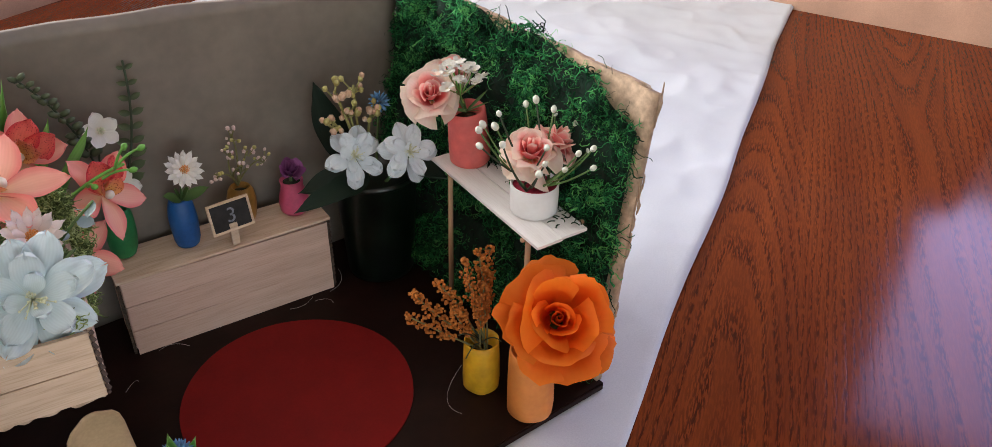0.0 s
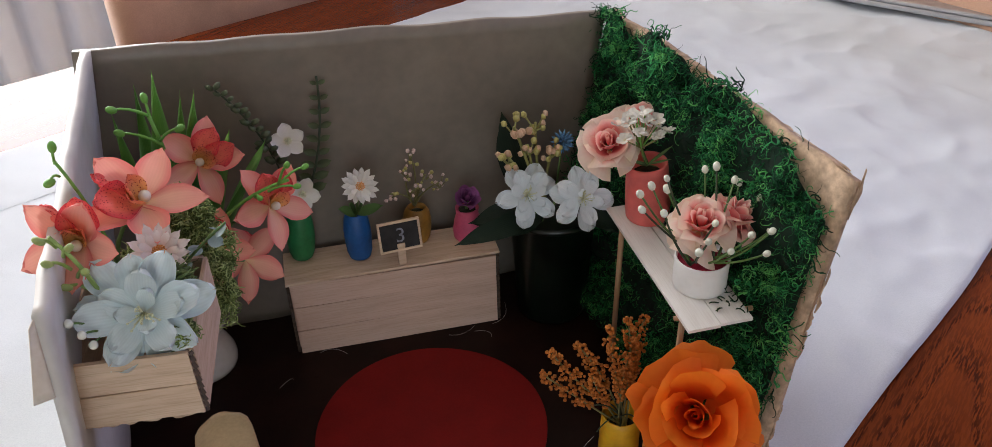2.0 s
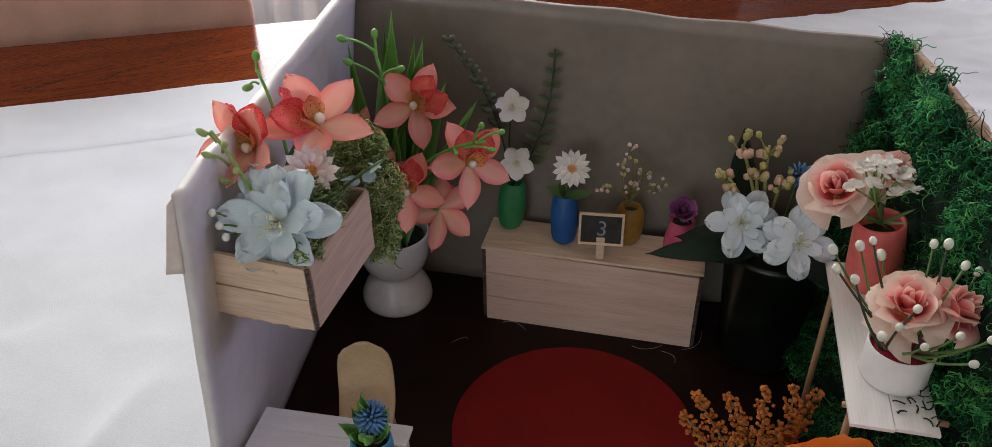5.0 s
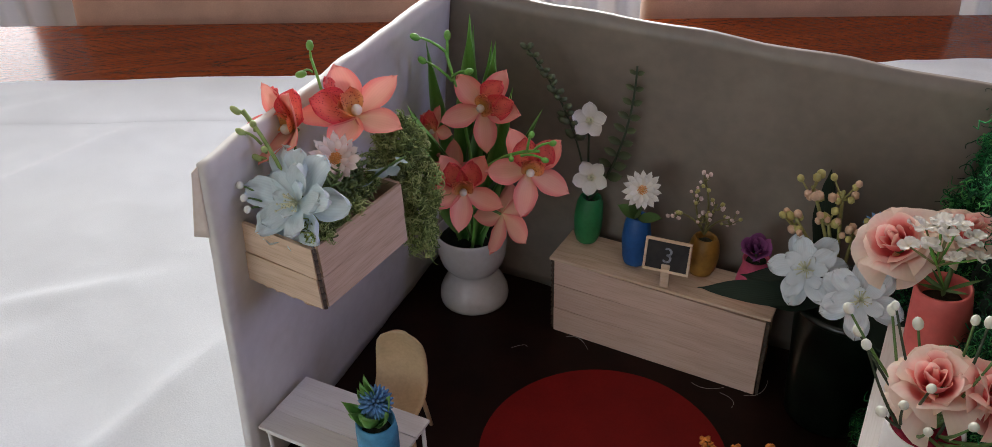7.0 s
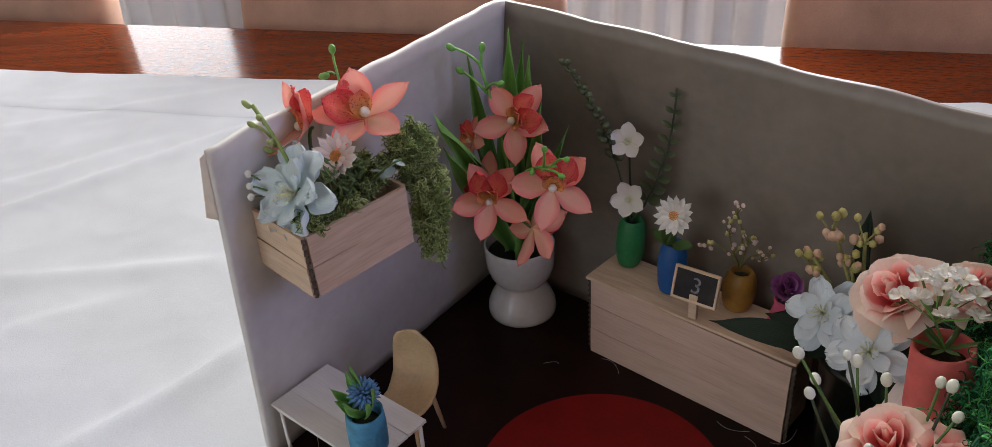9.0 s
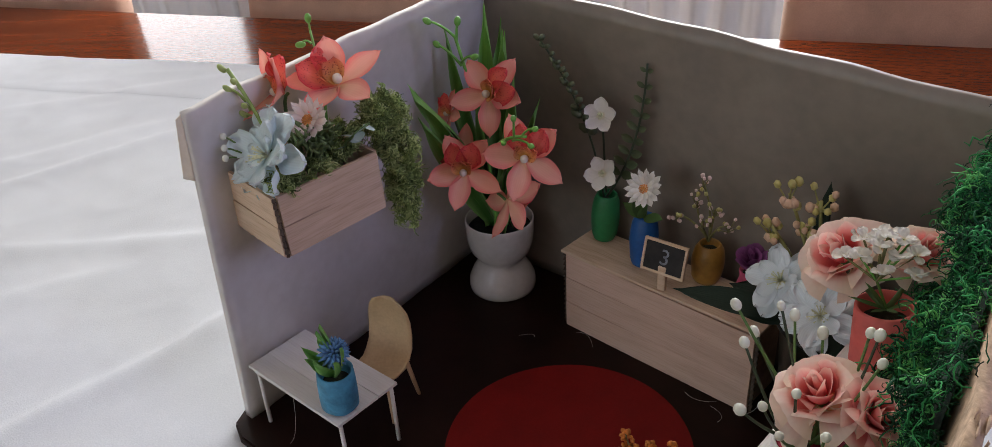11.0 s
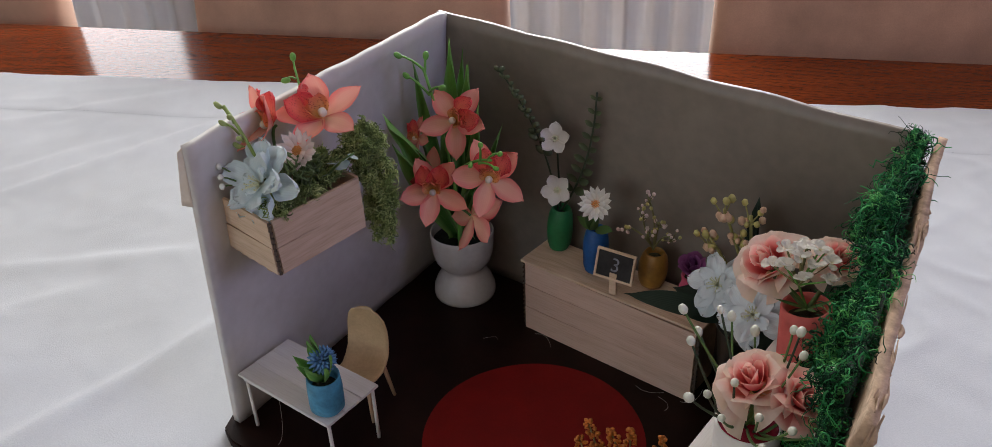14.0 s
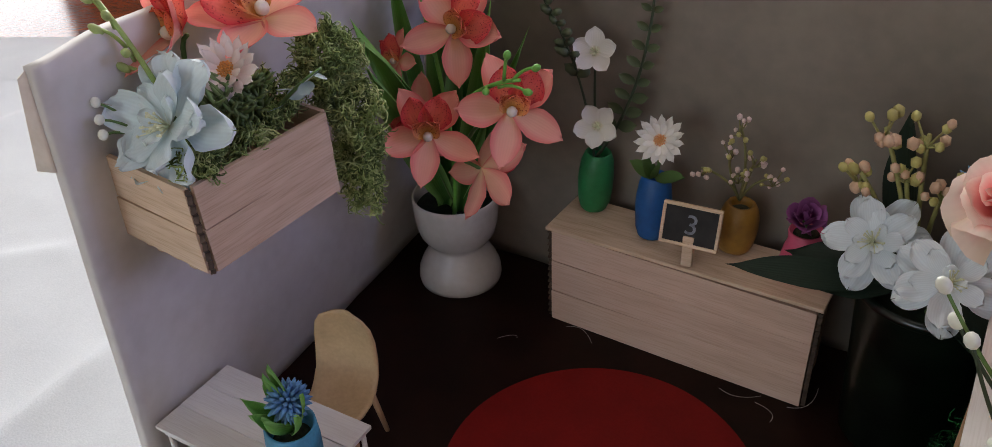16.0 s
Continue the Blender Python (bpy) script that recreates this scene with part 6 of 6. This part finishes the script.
for k, tip in enumerate(((0.3146, -0.2033, 0.1905), (0.2976, -0.2079, 0.1860), (0.3740, -0.2200, 0.1570), (0.3498, -0.1921, 0.1866), (0.3375, -0.2421, 0.1640), (0.3560, -0.2030, 0.1830), (0.3080, -0.2180, 0.1780), (0.3136, -0.1865, 0.1760), (0.3574, -0.1680, 0.1700), (0.3030, -0.2000, 0.1700), (0.3670, -0.1900, 0.1720), (0.3520, -0.2360, 0.1680), (0.3270, -0.2360, 0.1680), (0.3660, -0.2330, 0.1660), (0.3450, -0.1880, 0.1830), (0.3200, -0.2400, 0.1650), (0.3730, -0.2050, 0.1700), (0.3580, -0.2440, 0.1600), (0.3350, -0.2260, 0.1720), (0.3250, -0.1830, 0.1700))):
    tip = Vector(tip)
    ob = thing("berry_pick", "pale green-white berry on a curved green stalk", "berry", Matrix.Translation(PM), "berry picks in the white pot")
    root = PM + Vector((rng.uniform(-0.008, 0.008), rng.uniform(-0.008, 0.008), -0.002))
    path = arc(root, tip, (tip - PM).cross(Vector((0, 0, 1))).normalized() * 0.001 + Vector((0, 0, -0.004)), 8)
    stalk = stem(ob, path, 0.0009, STEM_DARK if k % 3 == 0 else STEM_GREEN, taper=0.6)
    part("berry", ball_into(bmesh.new(), local(ob, tip), 0.0021 * rng.uniform(0.8, 1.2), 1.3, path[-1] - path[-2], 2), WHITE_BEAD, stalk)

# ---- floor flowers ----
lathed_vase("vase", "yellow painted clay vase on the dark floor", (0.2880, -0.2285, 0.0), [(0.0105, 0), (0.0122, 0.002), (0.0127, 0.010), (0.0124, 0.024), (0.0120, 0.036), (0.0118, 0.0410), (0.0108, 0.0415), (0.0100, 0.036), (0.0095, 0.028)], YELLOW_CLAY, 0.05, (0, 0), 7)
SEED = surface("orange_seed", (0.48, 0.155, 0.020), 0.7, 0.2, 300, 0.3, 700)
YM = Vector((0.2880, -0.2285, 0.038))
for tip in ((0.2422, -0.2130, 0.0702), (0.2479, -0.2118, 0.0850), (0.2640, -0.2130, 0.0880), (0.2801, -0.2200, 0.1030), (0.3080, -0.2060, 0.0940), (0.2890, -0.2292, 0.0850), (0.3000, -0.2180, 0.0840), (0.2700, -0.2230, 0.0700), (0.2950, -0.2120, 0.1000)):
    tip = Vector(tip)
    ob = thing("seed_sprig", "dried sprig crowded with tiny orange seeds", "sprig", Matrix.Translation(YM), "orange seed sprigs")
    root = YM + Vector((rng.uniform(-0.005, 0.005), rng.uniform(-0.005, 0.005), -0.006))
    path = arc(root, tip, (tip - root).normalized().cross(Vector((0, 1, 0))) * rng.uniform(-0.003, 0.003), 16)
    stem(ob, path, 0.0007, STEM_OLIVE)
    bm = bmesh.new()
    for k in range(7, 17):
        fat = 0.0046 * math.sin(math.pi * min(1, (k - 6) / 11.5)) + 0.0006
        for j in range(12):
            o = Vector((rng.gauss(0, 1), rng.gauss(0, 1), rng.gauss(0, 1))).normalized() * fat * rng.uniform(0.6, 1.2)
            ball_into(bm, local(ob, path[k] + o), 0.00120 * rng.uniform(0.75, 1.2), 1.0, (0, 0, 1), 1)
    sd = part("seed_head", bm, SEED, ob, "crowded tiny orange seeds")
    tagged(sd, kind="stuff")
for k in range(9):
    tip = YM + Vector((rng.uniform(-0.030, 0.012), rng.uniform(-0.02, 0.015), rng.uniform(0.004, 0.022)))
    ob = thing("dry_twig", "thin dark dry twig at the yellow vase", "twig", Matrix.Translation(YM), "dry twigs")
    stem(ob, arc(YM, tip, (0, 0, 0.004), 6), 0.0005, STEM_DARK)
lathed_vase("vase", "peach-orange clay vase on the dark floor", (0.3035, -0.2650, 0.0), [(0.0130, 0), (0.0150, 0.002), (0.0156, 0.010), (0.0154, 0.028), (0.0150, 0.046), (0.0146, 0.0535), (0.0134, 0.054), (0.0126, 0.048), (0.0120, 0.036)], PEACH_CLAY, 0.03, (0, 0), 8)
rose((0.3110, -0.2790, 0.0850), (-0.42, -0.58, 0.68), 0.0375, ORANGE_PETAL, ORANGE_PETAL, "large open orange silk rose in the peach vase", (0.3035, -0.265, 0.045), 20, [
    (3, 0.05, 0.15, 0.74, 1.50, ORANGE_PETAL, 0.08, 0.34, 0.06),
    (3, 0.08, 0.27, 0.76, 1.35, ORANGE_PETAL, 0.22, 0.36, 0.02),
    (3, 0.10, 0.42, 0.74, 1.25, ORANGE_PETAL, 0.36, 0.38, -0.03),
    (3, 0.12, 0.60, 0.64, 1.10, ORANGE_PETAL, 0.42, 0.42, -0.09),
    (4, 0.12, 0.80, 0.44, 0.80, ORANGE_PETAL, 0.30, 0.50, -0.15),
    (5, 0.12, 0.92, 0.26, 0.66, ORANGE_PETAL, 0.22, 0.60, -0.20),
], point=0.20)
loose_leaf((0.318, -0.268, 0.060), (0.345, -0.268, 0.050), LEAF_ME, 0.016, "small green leaf under the orange rose", width=1.0)
loose_leaf((0.316, -0.275, 0.058), (0.338, -0.284, 0.040), LEAF_ME, 0.016, "small green leaf under the orange rose", width=1.0)

# ---- desk pot ----
DP = (0.0835, -0.2705, DZ + 0.0006)
lathed_vase("vase", "rough turquoise-blue clay pot on the white desk", DP, [(0.0095, 0), (0.0112, 0.002), (0.0116, 0.008), (0.0116, 0.019), (0.0110, 0.0265), (0.0100, 0.0270), (0.0090, 0.023), (0.0085, 0.018)], TURQ_CLAY, 0.07, (0, 0), 9)
thistle((0.0850, -0.2700, 0.0885), (0.15, -0.35, 0.92), 0.0098, "spiky blue thistle in the turquoise pot", (DP[0], DP[1], DZ + 0.022), 90)
for tip in ((0.0640, -0.2760, 0.0860), (0.0700, -0.2830, 0.0790), (0.0960, -0.2850, 0.0800), (0.1050, -0.2700, 0.0850), (0.0880, -0.2880, 0.0780), (0.0800, -0.2630, 0.1040), (0.0830, -0.2610, 0.1080), (0.0990, -0.2600, 0.0900), (0.0720, -0.2620, 0.0900)):
    loose_leaf((DP[0], DP[1], DZ + 0.024), tip, BLADE_ME[1], 0.10, "short pointed green leaf around the thistle", group="thistle leaves", width=0.62)

# ---- device on the cloth ----
lap = thing("laptop", "closed silver laptop lying on the white cloth", "laptop", at(0.975, 0.465, 0.003, 0, 0, -48))
part("base_shell", box_bm(0.26, 0.13, 0.008, 0.003, (0, 0, 0.004), 3), ALUMINIUM, lap)
part("lid", box_bm(0.26, 0.13, 0.006, 0.0028, (0, 0, 0.0112), 3), ALUMINIUM, lap)
part("gap_strip", box_bm(0.252, 0.122, 0.0012, 0, (0, 0, 0.0082)), BLACK_PLASTIC, lap, "dark gap under the lid", smooth=False)

# ---- strings of glue, moss crumbs and torn edges ----
GLUE = surface("clear_glue_string", (0.55, 0.52, 0.48), 0.3, 0.1, 200, 0.1, 500)
for k, (p, q, sag) in enumerate((((0.108, -0.080, 0.0008), (0.128, -0.086, 0.0010), (0.0, 0.004, 0.001)), ((0.205, -0.084, 0.0008), (0.226, -0.079, 0.0012), (0.0, -0.005, 0.001)), ((0.240, -0.080, 0.0010), (0.252, -0.070, 0.012), (0.004, -0.004, 0.0)), ((0.078, -0.110, 0.0008), (0.088, -0.104, 0.0010), (0.002, 0.003, 0.001)), ((0.018, -0.266, 0.036), (0.040, -0.287, 0.0012), (0.004, 0, -0.010)), ((0.268, -0.236, 0.034), (0.262, -0.246, 0.0012), (-0.010, 0.002, -0.004)), ((0.225, -0.085, 0.001), (0.236, -0.095, 0.001), (0.004, 0.002, 0.0)))):
    bm = tube_into(bmesh.new(), arc(p, q, sag, 10), 0.00013, 4)
    tagged(part("glue_string", bm, GLUE), "thin stray string of dried clear glue", "glue string", "glue strings")
CRUMB = surface("dark_moss_crumb", (0.015, 0.05, 0.02), 0.9, 0.3, 200, 0.3, 500)
rs = np.random.RandomState(29)
for k in range(12):
    p = Vector((0.3460 + rs.uniform(-0.006, 0.008), -0.2330 + rs.uniform(-0.010, 0.010), SZ + 0.0006))
    a = rs.uniform(0, 6.28)
    q = p + Vector((math.cos(a), math.sin(a), 0)) * rs.uniform(0.003, 0.007)
    bm = tube_into(bmesh.new(), arc(p, q, (rs.uniform(-0.001, 0.001), rs.uniform(-0.001, 0.001), 0.0006), 5), 0.00042, 4)
    tagged(part("moss_crumb", bm, CRUMB), "loose dark green moss crumb on the shelf", "moss crumb", "moss crumbs")
# torn paper layers along the card wall's open edges
for k in range(44):
    a = rs.uniform(0.35, 1.0) if k < 25 else 1.0
    c = 1.0 if k < 25 else rs.uniform(0.05, 1.0)
    p = moss_point(a, c) - R_IN * rs.uniform(0.001, 0.006)
    along = (R_TR - R_TL).normalized() if k < 25 else (R_TR - R_BR).normalized()
    out = -R_IN * rs.uniform(0.3, 1.0) + Vector((0, 0, rs.uniform(-0.6, 0.3)))
    n = rs.randint(4, 9)
    bm = bmesh.new()
    length, wid = rs.uniform(0.008, 0.024), rs.uniform(0.0012, 0.0035)
    top = [bm.verts.new(p + along * length * (i / n - 0.5)) for i in range(n + 1)]
    low = [bm.verts.new(p + along * length * (i / n - 0.5) + out * wid * rs.uniform(0.3, 1.2) * math.sin(math.pi * (i + 0.5) / (n + 1))) for i in range(n + 1)]
    for i in range(n):
        bm.faces.new((top[i], top[i + 1], low[i + 1], low[i]))
    ob = part("torn_card", bm, CARD_PALE if k % 3 else CARD, shop)
    ob.modifiers.new("ply", "SOLIDIFY").thickness = 0.0006
